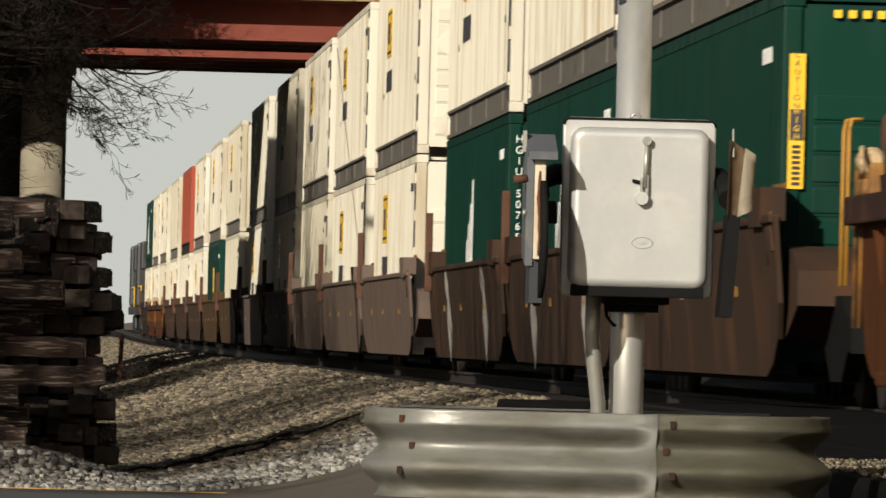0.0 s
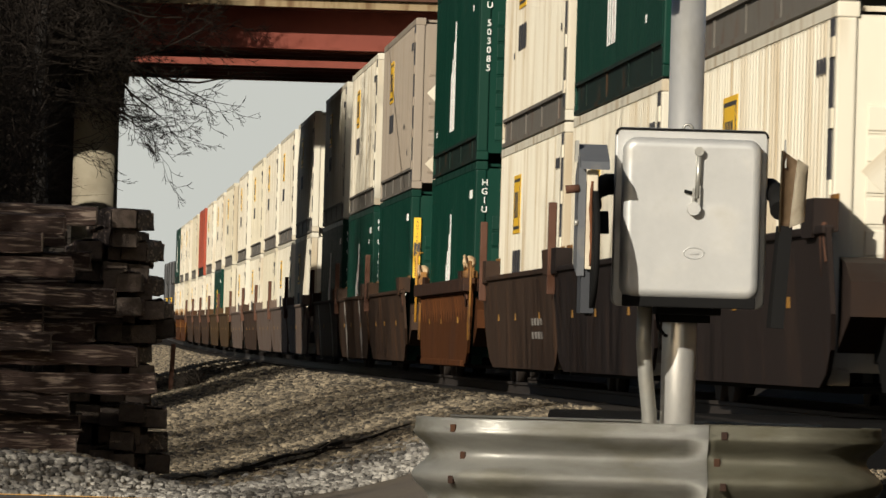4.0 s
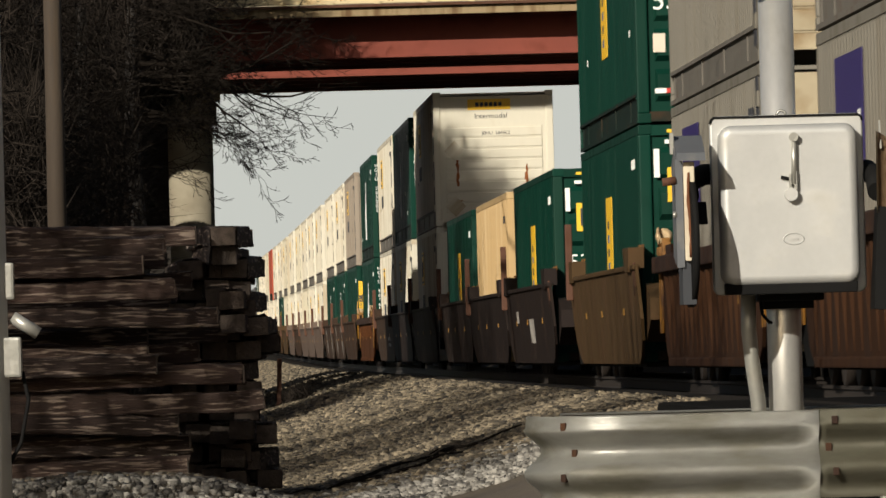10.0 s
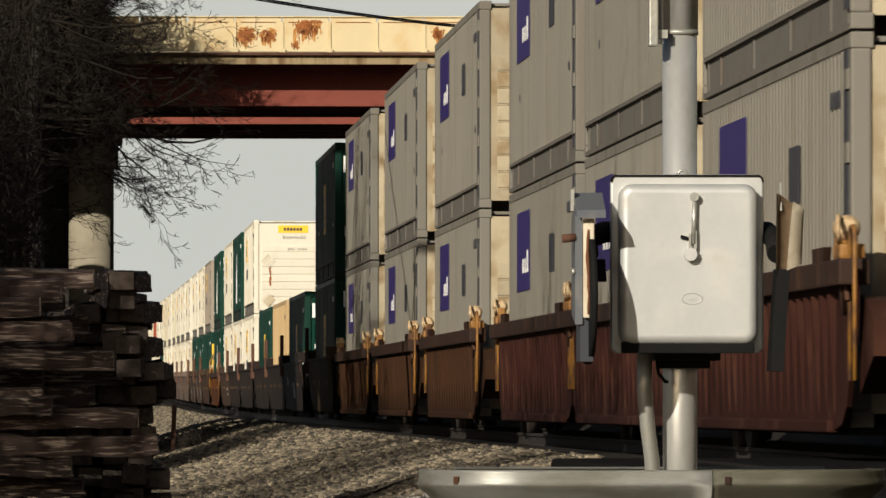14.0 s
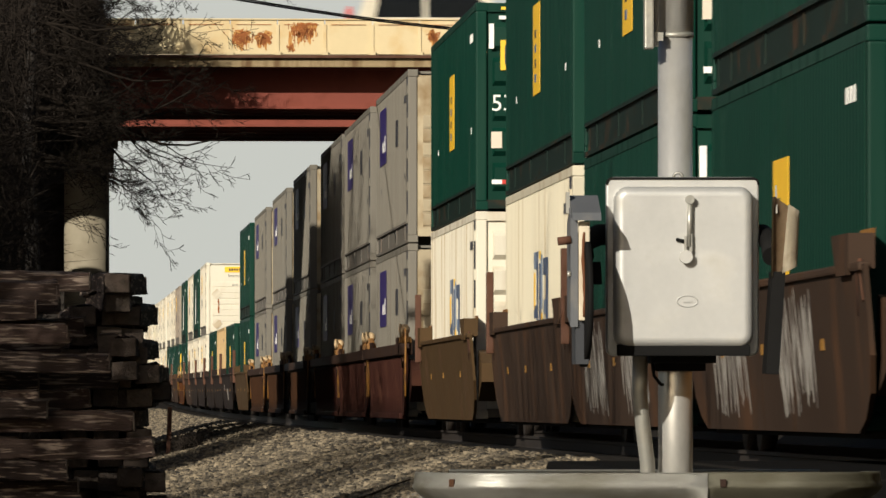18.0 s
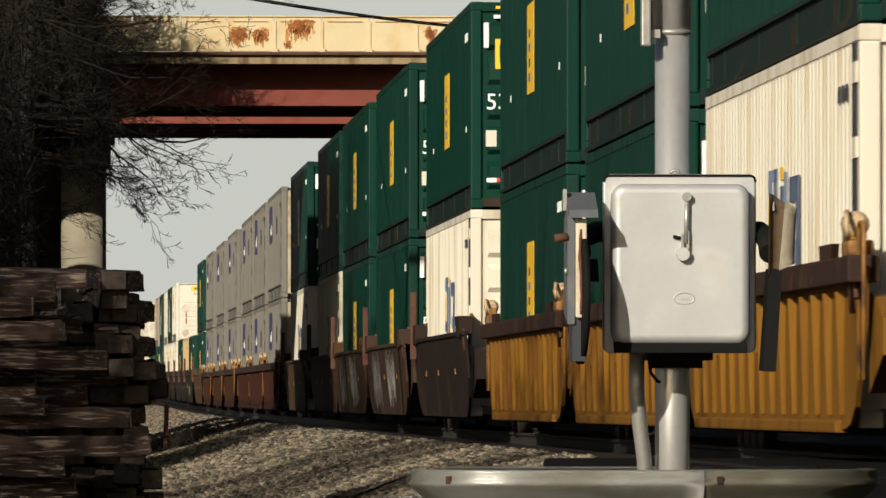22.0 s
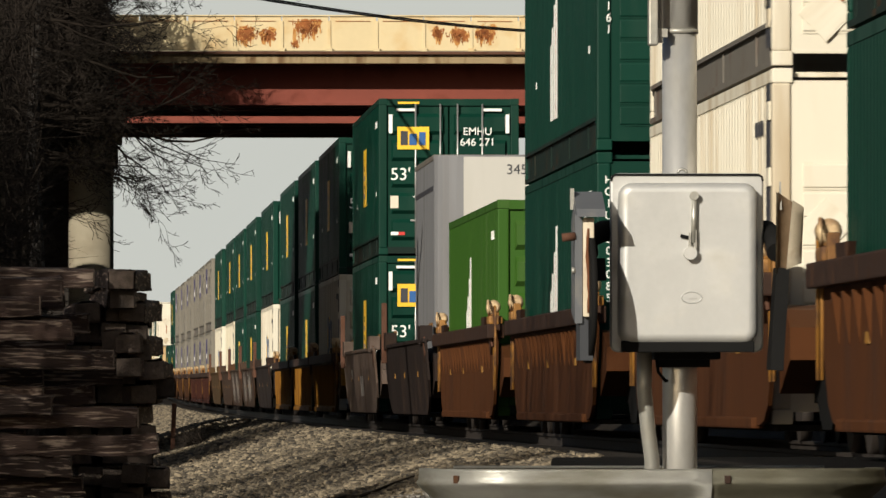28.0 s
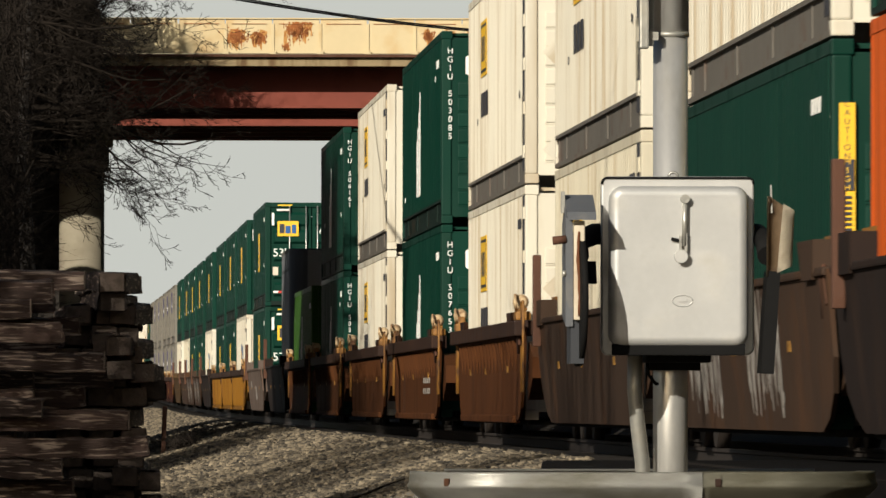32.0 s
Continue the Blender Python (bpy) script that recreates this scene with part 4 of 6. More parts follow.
def well_car(paint, ribs, top, gap):
    """A well car: two deep sides, end platforms, guides, and the truck behind its near end."""
    words = {"car_brown": "brown", "car_dark": "dark brown", "car_rust": "rusty orange-brown", "car_umber": "dark rust-brown", "car_red": "oxide-red", "car_tan": "ochre-brown", "car_yellow": "yellow", "car_grey": "grey-brown"}[paint]
    c = empty("well_car", Matrix(), words + " steel well car carrying containers on rails", "rail car", "well cars of the train")
    h = 9.0
    flat = not ribs
    for s in (-1, 1):
        plate = part("side_plate", shared(("side_plate", s, paint, top), lambda: side_bm(s, top, flat), paint), None, c)
        if s > 0:
            continue
        part("top_chord", shared(("top_chord", s, paint, top), lambda: box(s * (1.51 if flat else 1.46) - (0.05 if flat else 0.12), s * (1.51 if flat else 1.46) + (0.05 if flat else 0.12), -h - 0.4, h + 0.4, top - (0.03 if flat else 0.10), top + (0.04 if flat else 0.10), 0.02), paint if flat else "chord"), None, c)
        if ribs:
            part("bottom_chord", shared(("bottom_chord", s, paint), lambda: box(s * 1.45 - 0.06, s * 1.45 + 0.06, -h + 1.5, h - 1.5, 0.20, 0.30, 0.02), paint), None, c)
        if ribs and s == -1:
            for k in range(ribs):
                y = -h + 1.3 + (2 * h - 2.6) * k / (ribs - 1)
                part("rib", shared(("rib", s, round(y, 2), paint, top), lambda: rib_bm(s, y, top, 0.03 if paint == "car_yellow" else 0.006, top - 0.55 if paint == "car_rust" else 0.34), paint), None, plate)
        for k, y in enumerate((-5.4, 0.6, 5.2) if s < 0 else ()):
            part("reflector", shared(("reflector", y, top), lambda: box(-1.472 if ribs else -side_x(0.9, top) - 0.006, -1.40, y - 0.16, y + 0.16, 0.86, 0.95), "reflect"), None, c, "small yellow reflector plate")
        for e in (-1, 1):
            y = e * (h - 0.75)
            if flat and e > 0:
                part("guide_post", shared(("guide_post", s, top), lambda: box(s * 1.56 - 0.05, s * 1.56 + 0.05, h - 0.45, h - 0.30, top - 0.3, top + 0.82, 0.015), "rust"), None, c, "rusty steel guide post")
            if ribs:
                part("guide_post", shared(("guide_post", s, e, top), lambda: box(s * 1.47 - 0.05, s * 1.47 + 0.05, y - 0.18, y - 0.07, top + 0.1, top + 0.32, 0.015), "guide"), None, c, "ochre steel guide post")
            if flat:
                part("guide_funnel", shared(("guide_funnel", s, e, top, paint), lambda: funnel_bm(s * 1.51, e * (h - 0.9), top, False), paint), None, c)
                part("guide_lip", shared(("guide_lip", s, e, top), lambda: funnel_bm(s * 1.51, e * (h - 0.9), top, True), "guide"), None, c, "worn ochre inner sheet of the guide")
                continue
            part("guide_funnel", shared(("guide_funnel", s, e, top, paint), lambda: extrude_yz(bmesh.new(), [(e * (h - 2.2) - 0.5, top + 0.10), (e * (h - 2.2) + 0.5, top + 0.10), (e * (h - 2.2) + 0.6, top + 0.22), (e * (h - 2.2) - 0.6, top + 0.22)], s * 1.49 - 0.03, s * 1.49 + 0.03), "chord"), None, c)
            part("lock_casting", shared(("lock_casting", s, e, top), lambda: knob_bm(s * 1.44, e * (h - 0.3), top + 0.1, False), "guide"), None, c, "worn ochre locking casting")
            part("lock_head", shared(("lock_head", s, e, top), lambda: knob_bm(s * 1.44, e * (h - 0.3), top + 0.1, True), "lock_head"), None, c, "worn round lock head, its highlight put into a bright colour")
            part("grab_iron", shared(("grab_iron", s, e), lambda: ladder_bm(s * 1.47, e * (h + 0.35)), "guide"), None, c)
    for e in (-1, 1):
        part("end_sill", shared(("end_sill", e, paint), lambda: extrude_yz(bmesh.new(), [(e * h, 0.5), (e * h, 1.25), (e * (h + 0.55), 1.2), (e * (h + 1.1), 1.05), (e * (h + 1.1), 0.78)], -1.38, 1.38), paint), None, c)
        part("coupler", shared(("coupler", e), lambda: box(-0.15, 0.15, e * h - 0.1 + (e < 0) * -2.2, e * h + 0.1 + (e > 0) * 2.2, 0.72, 0.98, 0.03), "black"), None, c)
    part("well_floor", shared(("well_floor",), lambda: box(-1.33, 1.33, -h + 1.0, h - 1.0, 0.18, 0.235), "black"), None, c)
    part("brake_pipe", shared(("brake_pipe",), lambda: tube(bmesh.new(), [(-1.50, -h - 0.3, 1.2), (-1.52, -h - 0.15, 1.5), (-1.52, -h + 0.05, 1.45), (-1.49, -h + 0.2, 1.1)], 0.022, 6), "rust"), None, c)
    if ribs == 0 or gap > 6:
        part("brake_wheel", shared(("brake_wheel",), lambda: tube(bmesh.new(), [(0.9 + 0.26 * math.cos(a), -h - 0.9, 1.75 + 0.26 * math.sin(a)) for a in np.linspace(0, 6.2832, 18)], 0.02, 6), "rust"), None, c)
    spots = [-h - gap / 2 + 1.0] if gap < 6 else [-h - 1.3, h + 1.3]
    for y in spots:
        tr = part("truck", shared(("truck", round(y, 1)), lambda: bm_box(box(-0.95, 0.95, y - 0.15, y + 0.15, 0.45, 0.72, 0.03), -0.2, 0.2, y - 0.25, y + 0.25, 0.68, 0.85), "black"), None, c, "black cast truck bolster")
        for s in (-1,):
            part("side_frame", shared(("side_frame", s, round(y, 1)), lambda: extrude_yz(bmesh.new(), [(y - 1.25, 0.42), (y - 1.25, 0.66), (y - 0.7, 0.72), (y - 0.4, 0.86), (y + 0.4, 0.86), (y + 0.7, 0.72), (y + 1.25, 0.66), (y + 1.25, 0.42), (y + 0.95, 0.44), (y + 0.45, 0.2), (y - 0.45, 0.2), (y - 0.95, 0.44)], s * 1.02 - 0.07, s * 1.02 + 0.07), "black"), None, tr)
        for s in (-1, 1):
            for dy in (-0.88, 0.88):
                part("wheel", shared(("wheel", s, round(y, 1), dy), lambda: tube(bmesh.new(), ((s * 0.69, y + dy, 0.458), (s * 0.82, y + dy, 0.458)), (0.475, 0.455), 20), "dark_rail"), None, tr)
    return c


def ladder_bm(x, y):
    """A bent grab iron at the corner of a car."""
    return tube(bmesh.new(), [(x, y - 0.2, 0.6), (x, y - 0.2, 1.7), (x, y - 0.15, 1.76), (x, y + 0.15, 1.76), (x, y + 0.2, 1.7), (x, y + 0.2, 0.6)], 0.018, 6)


FLOOR_Z = 0.24
STACK_Z = FLOOR_Z + CH * GROW + 0.022
SPEED = 22.05
# far end of each load at the start of the clip, car, upper load, lower load
G, W, F = "green", "white", "grey"
TRAIN = [
    (421, "car_dark", ("green", "hub"), (W, "jb")), (400, "car_rust", (W, "jb"), (W, "jb")), (379.5, "car_rust", (W, "jb"), ("cream", "plain")), (354, "car_brown", ("cream", "plain"), (W, "jb")),
    (330.5, "car_brown", ("red", "plain"), (W, "plain")), (307, "car_brown", (W, "jb"), (W, "jb")), (283, "car_tan", (W, "jb"), (G, "emp")), (260, "car_tan", ("cream", "jb"), ("cream", "plain")),
    (234, "car_grey", (W, "jb"), (W, "jb")), (211, "car_brown", ("cream", "jb"), (W, "jb")), (190.5, "car_grey", (W, "jb"), ("cream", "plain")), (171.5, "car_grey", (W, "jb"), (W, "jb")),
    (151.5, "car_grey", (W, "jb"), (W, "jb")), (126, "car_brown", (W, "jb"), (G, "hub")), (106, "car_brown", (W, "jb"), (G, "hub")), (86.3, "car_brown", ("taupe", "jb"), (G, "caution")),
    (61, "car_rust", (G, "hub"), (G, "hub")), (37, "car_brown", (W, "jb"), (W, "jb")), (19, "car_dark", (G, "hub"), (W, "jb")), (-2, "car_dark", (W, "jb"), (W, "jb")),
    (-26, "car_dark", None, (G, "emp")), (-45, "car_dark", None, ("tan", "plain")), (-64.5, "car_dark", None, (G, "emp")), (-90.5, "car_tan", (G, "emp"), (G, "emp")),
    (-114.3, "car_umber", (F, "fx"), (F, "fx")), (-138.5, "car_umber", (F, "fx"), (F, "fx")), (-162, "car_umber", (F, "fx"), (F, "fx")), (-187, "car_red", (F, "fx"), (F, "fx")),
    (-205, "car_red", (F, "fx"), (F, "fx")), (-224.5, "car_red", (F, "fx"), (F, "fx")), (-250.5, "car_tan", (G, "emp"), (W, "sx")), (-275.5, "car_brown", (G, "emp"), ("cream", "sx")),
    (-294, "car_brown", (G, "emp"), (G, "emp")), (-314.5, "car_brown", (G, "emp"), (G, "emp")), (-338, "car_dark", (G, "emp"), (W, "sx")), (-363, "car_yellow", (G, "emp"), (G, "emp")),
    (-383, "car_yellow", (G, "emp"), (G, "emp")), (-402.3, "car_yellow", (G, "emp"), (W, "sx")), (-428, "car_grey", (G, "emp"), (G, "emp")), (-453, "car_dark", None, "trailer"),
    (-476.3, "car_rust", None, ("lime", "lime")), (-500, "car_rust", (G, "hub"), (G, "hub")), (-525.5, "car_rust", (W, "jb"), (W, "jb")), (-549, "car_rust", (G, "hub"), (G, "hub")),
    (-574.5, "car_rust", (W, "jb"), (W, "jb")), (-597.6, "car_brown", (W, "jb"), ("cream", "jb")), (-620.5, "car_brown", (W, "jb"), (G, "caution")), (-640, "car_dark", (G, "emp"), ("orange", "plain")),
    (-664, "car_dark", (G, "emp"), (G, "emp")), (-688, "car_dark", (W, "jb"), (W, "jb")),
]
PAINTED = {126: "bands", 106: "bands", 37: "stencil", -294: "scrawl", -314.5: "scrawl", -428: "patch", -620.5: "scrawl", -549: "stencil", -64.5: "patch"}


def graffiti(car, style, seed, top):
    """Paint on the side of a car: broad bands, a scrawl, a stencilled number block or a patch."""
    r = random.Random(seed)
    flat = top > 1.43
    sheets = []

    def stroke(y0, z0, y1, z1, w, bm=None):
        fresh = bm is None
        bm = bmesh.new() if fresh else bm
        d = Vector((0, y1 - y0, z1 - z0))
        n = Vector((0, -d.z, d.y)).normalized() * w / 2
        bm.faces.new([bm.verts.new(Vector((-side_x(z + k * n.z, top) - 0.003 if flat else -1.4645, y, z)) + k * n) for y, z, k in ((y0, z0, 1), (y1, z1, 1), (y1, z1, -1), (y0, z0, -1))])
        if fresh:
            sheets.append(bm)

    if style == "bands":
        for y in (-5.6, 3.8):
            stroke(y, 0.4, y + 0.35, 1.0, 1.0)
            stroke(y + 0.35, 1.0, y + 0.2, top - 0.08, 0.8)
    elif style == "scrawl":
        for y in (-4.5, 2.5):
            px, pz = y, 0.5
            tag = bmesh.new()
            sheets.append(tag)
            for k in range(46):
                qx, qz = y + 3.8 * k / 46 + r.uniform(-0.25, 0.25), (top - 0.12 if k % 2 else 0.42) + r.uniform(-0.15, 0.1) * (1 if k % 2 else -1)
                stroke(px, pz, qx, qz, r.uniform(0.05, 0.12), tag)
                px, pz = qx, qz
    elif style == "stencil":
        for row in range(2):
            for k in range(4):
                stroke(-6.0 + 0.7 * k, 0.66 + 0.17 * row, -5.5 + 0.7 * k, 0.66 + 0.17 * row, 0.09)
    else:
        stroke(-2.0, 0.75, -0.2, 0.75, 0.4)
        stroke(4.0, 1.0, 5.0, 1.0, 0.2)
    for bm in sheets:
        tag = part("graffiti" if style == "scrawl" else "painted_marking", bm, M["faded"], car, "faded white paint")
        if style == "scrawl":
            tag["kind"] = "stuff"


RIBBED = {"car_rust": 18, "car_umber": 18, "car_yellow": 15, "car_red": 22}
RIDERS = []
BUILT = {}


def end_gear(car):
    """The air tank, its straps and the bent rails over the far end of a car."""
    part("air_tank", tube(bmesh.new(), [(-1.28, 9.75, 1.98), (-1.22, 9.75, 1.98), (0.1, 9.75, 1.98), (0.16, 9.75, 1.98)], (0.12, 0.19, 0.19, 0.12), 24), M["rust"], car, "brown painted air tank")
    for x in (-0.95, -0.25):
        part("tank_bracket", box(x - 0.03, x + 0.03, 9.56, 9.94, 1.1, 1.86, 0.01), M["rust"], car)
    for y in (9.7, 10.1):
        part("hand_rail", tube(bmesh.new(), [(-1.52, y, 0.9), (-1.52, y, 2.0), (-1.50, y + 0.06, 2.08), (-1.42, y + 0.06, 2.08)], 0.014, 8), M["yellow_rail"], car, "yellow hand rail")
    part("platform", box(-1.45, 1.45, 9.45, 10.1, 1.30, 1.36, 0.01), M["rust"], car, "brown end platform")


def ride(ob, y, z):
    RIDERS.append((ob, y, z))


def load(spec, y_far, z, i, level):
    paint, style = spec
    end = "ribs" if (style in ("jb", "hub", "fx") or (paint, style) == ("green", "caution")) else "doors"
    key = (paint, style, end, i % 3 if style == "hub" else 0)
    if key not in BUILT:
        ob = BUILT[key] = container(paint, style, "sill_grey" if paint in ("white", "grey", "cream", "taupe") else "sill", CL, end, i % 3)
    else:
        ob = copy_thing(BUILT[key], Matrix())
    ride(ob, y_far - CL / 2, z)


def trailer():
    c = empty("trailer", Matrix(), "short pale grey box trailer with a rounded nose", "trailer")
    bm = bmesh.new()
    out = [(1.3, 4.1), (1.3, -3.7)]
    out += [(1.3 - 0.5 + 0.5 * math.cos(a), -3.7 - 0.5 * math.sin(a)) for a in np.linspace(0.2, 1.5708, 6)]
    out += [(-x, y) for x, y in reversed(out)]
    lo = [bm.verts.new((x, y, 0.85)) for x, y in out]
    hi = [bm.verts.new((x, y, 4.30)) for x, y in out]
    bm.faces.new(lo), bm.faces.new(hi)
    for k in range(len(lo)):
        f = bm.faces.new((lo[k], lo[(k + 1) % len(lo)], hi[(k + 1) % len(lo)], hi[k]))
    part("body", bm, M["slate"], c)
    part("cap", box(-1.31, 1.31, -3.7, 4.11, 4.22, 4.32, 0.02), M["sill_grey"], c)
    part("nose_panel", box(-0.82, 0.82, -4.215, -4.195, 0.9, 4.27), M["pale_grey"], c, "white front panel")
    o = part("number", text_mesh("345590", 0.24, M["ink"]), None, c)
    o.matrix_basis = pose(0.25, -4.222, 4.05, 90, 0, 0)
    part("stripe", box(-1.306, -1.302, -3.6, 4.0, 3.72, 3.80), M["ink"], c)
    part("bogie", box(-1.0, 1.0, 2.2, 3.4, 0.5, 0.85, 0.03), M["black"], c)
    for s in (-1, 1):
        part("wheel", tube(bmesh.new(), ((s * 0.85, 2.8, 0.5), (s * 1.25, 2.8, 0.5)), 0.5, 20), M["tyre"], c)
        part("landing_leg", box(s * 0.8 - 0.06, s * 0.8 + 0.06, -2.0, -1.88, 0.0, 0.86, 0.01), M["sill"], c)
    return c


for i, (far, car, upper, lower) in enumerate(TRAIN):
    gap = far - CL - TRAIN[i + 1][0] if i + 1 < len(TRAIN) else 4.0
    ribs = RIBBED.get(car, 0)
    top = 1.42 if ribs else 1.45
    key = (car, ribs, gap >= 6)
    if key not in BUILT:
        ob = BUILT[key] = well_car(car, ribs, top, gap)
    else:
        ob = copy_thing(BUILT[key], Matrix())
    ride(ob, far - CL / 2, 0.0)
    if far == 61:
        end_gear(ob)
    if far in PAINTED:
        graffiti(ob, PAINTED[far], i, top)
    if lower == "trailer":
        ride(trailer(), -465.0, FLOOR_Z + 0.02)
    else:
        load(lower, far, FLOOR_Z, i, 0)
    if upper:
        load(upper, far, STACK_Z, i + 1, 1)


def locomotive():
    c = empty("locomotive", Matrix(), "black diesel locomotive at the head of the train", "locomotive")
    part("frame", box(-1.5, 1.5, -11, 11, 1.1, 1.5, 0.03), M["loco"], c)
    part("hood", box(-0.95, 0.95, -10.2, 5.0, 1.5, 4.3, 0.12), M["loco"], c)
    part("radiator", box(-1.5, 1.5, -10.0, -5.5, 3.3, 4.65, 0.1), M["loco"], c)
    part("cab", box(-1.5, 1.5, 5.0, 8.0, 1.5, 4.7, 0.15), M["loco"], c)
    part("nose", box(-1.0, 1.0, 8.0, 10.4, 1.5, 3.4, 0.2), M["loco"], c)
    part("fuel_tank", box(-1.35, 1.35, -3.5, 3.5, 0.3, 1.1, 0.15), M["loco"], c)
    for s in (-1, 1):
        part("handrail", tube(bmesh.new(), ((s * 1.48, -10.8, 1.5), (s * 1.48, -10.8, 2.5), (s * 1.48, 4.8, 2.5)), 0.03, 6), M["yellow"], c)
    for y in (-7.5, 7.5):
        t = part("truck", box(-1.25, 1.25, y - 2.4, y + 2.4, 0.4, 1.0, 0.05), M["black"], c)
        for dy in (-1.9, 0, 1.9):
            for s in (-1, 1):
                part("wheel", tube(bmesh.new(), ((s * 0.69, y + dy, 0.52), (s * 0.83, y + dy, 0.52)), 0.53, 16), M["rust"], t)
    return c


ride(locomotive(), 437.0, 0.0)
ride(copy_thing(RIDERS[-1][0], Matrix()), 461.0, 0.0)

# ---- crossing signal with its box ----
SY = 31.4
mast = empty("crossing_signal", pose(2.137, SY, 0), "aluminium crossing signal mast with a junction box and side lights", "signal")
part("mast", tube(bmesh.new(), ((0, 0.16, -0.9), (0, 0.16, 1.78)), 0.062, 32), M["mast"], mast, "round aluminium mast")
part("mast_sleeve", tube(bmesh.new(), ((0, 0.16, 1.752), (0, 0.16, 3.6)), 0.0655, 32), M["mast"], mast)
part("mast_band", tube(bmesh.new(), ((0, 0.16, 1.735), (0, 0.16, 1.752)), 0.067, 32), M["galv"], mast)
part("mast_base", bm_box(tube(bmesh.new(), ((0, 0.16, -0.9), (0, 0.16, -0.65)), 0.11, 24), -0.2, 0.2, -0.04, 0.36, -0.9, -0.86), M["alu"], mast)


def rounded_plate(x0, x1, z0, z1, y0, y1, r, seg=5):
    """An upright plate with rounded corners, from y0 to y1."""
    bm = bmesh.new()
    out = []
    for cx, cz, a0 in ((x1 - r, z1 - r, 0), (x0 + r, z1 - r, 90), (x0 + r, z0 + r, 180), (x1 - r, z0 + r, 270)):
        for k in range(seg + 1):
            a = radians(a0 + 90 * k / seg)
            out.append((cx + r * math.cos(a), cz + r * math.sin(a)))
    f = [bm.verts.new((x, y0, z)) for x, z in out]
    b = [bm.verts.new((x, y1, z)) for x, z in out]
    ff = bm.faces.new(f)
    bm.faces.new(list(reversed(b)))
    for i in range(len(f)):
        j = (i + 1) % len(f)
        bm.faces.new((f[j], f[i], b[i], b[j]))
    bmesh.ops.recalc_face_normals(bm, faces=bm.faces)
    return bm, ff


def soft_plate(*a, bevel=0.012, seg=3, **k):
    bm, ff = rounded_plate(*a, **k)
    bmesh.ops.bevel(bm, geom=list(ff.edges), offset=bevel, segments=seg, affect="EDGES", profile=0.5)
    for f in bm.faces:
        f.smooth = seg < 5 and f.calc_area() < 0.02
    return bm


jbox = part("junction_box", soft_plate(-0.252, 0.266, 0.605, 1.222, -0.10, 0.09, 0.03, bevel=0.02), M["alu"], mast, "dented aluminium junction box")
part("box_flange", soft_plate(-0.264, 0.278, 0.600, 1.232, -0.115, -0.085, 0.028, bevel=0.008), M["alu"], jbox)
part("box_hood", tube(bmesh.new(), [(-0.262, -0.118, 1.205), (-0.258, -0.118, 1.219), (-0.248, -0.118, 1.2265), (0.262, -0.118, 1.2265), (0.272, -0.118, 1.219), (0.276, -0.118, 1.205)], 0.0042, 8), M["black"], jbox, "dark seal along the lip of the box")
# black strip added to darken the bottom edge below the lid, as shade does
part("bottom_seal", box(-0.226, 0.240, -0.186, -0.112, 0.600, 0.640, 0.004), M["black"], jbox, "added black strip for the shade under the lid")
part("box_lid", soft_plate(-0.238, 0.252, 0.630, 1.196, -0.200, -0.116, 0.048, bevel=0.032, seg=8), M["alu"], jbox, "pressed lid of the box")
part("handle_rod", rod((0.026, -0.215, 1.150), (0.024, -0.215, 0.985), 0.0095), M["galv"], jbox, "steel handle rod")
part("handle_eye", tube(bmesh.new(), ((0.026, -0.228, 1.150), (0.026, -0.198, 1.150)), 0.016, 16), M["galv"], jbox)
part("handle_fork", bm_box(box(0.006, 0.014, -0.222, -0.20, 0.965, 1.02), 0.024, 0.034, -0.222, -0.20, 0.965, 1.03), M["galv"], jbox)
part("padlock_shackle", rod((-0.022, -0.21, 1.010), (0.02, -0.21, 1.0), 0.006), M["black"], jbox)
part("handle_knob", tube(bmesh.new(), ((0.012, -0.232, 0.948), (0.012, -0.198, 0.948)), 0.0235, 24), M["alu"], jbox, "round aluminium knob")
ring = [(0.018 + 0.036 * math.cos(a), -0.201, 0.792 + 0.020 * math.sin(a)) for a in np.linspace(0, 2 * math.pi, 25)]
part("emblem", tube(bmesh.new(), ring, 0.002, 6), M["alu"], jbox, "oval embossed mark")
part("emblem", box(0.004, 0.034, -0.203, -0.200, 0.788, 0.796), M["alu"], jbox)
part("lifting_ring", tube(bmesh.new(), [(-0.005 + 0.016 * math.cos(a), -0.06, 1.232 + 0.016 * math.sin(a)) for a in np.linspace(0, math.pi, 9)], 0.005, 6), M["galv"], jbox)
part("box_collar", bm_box(box(-0.10, 0.13, -0.06, 0.22, 0.575, 0.603, 0.006), -0.08, 0.10, 0.05, 0.26, 0.548, 0.577), M["black"], mast, "dark collar under the box")
part("conduit", tube(bmesh.new(), [(-0.135, 0.02, 0.60), (-0.135, 0.03, 0.47), (-0.122, 0.05, 0.34), (-0.105, 0.08, 0.22), (-0.10, 0.10, 0.05), (-0.10, 0.10, -0.85)], 0.027, 16), M["galv"], mast, "curved grey cable conduit")
part("hose", tube(bmesh.new(), [(-0.09, 0.05, 0.58), (-0.085, 0.03, 0.53), (-0.06, 0.04, 0.50), (-0.05, 0.1, 0.50)], 0.006, 8), M["black"], mast)
LY = -0.23
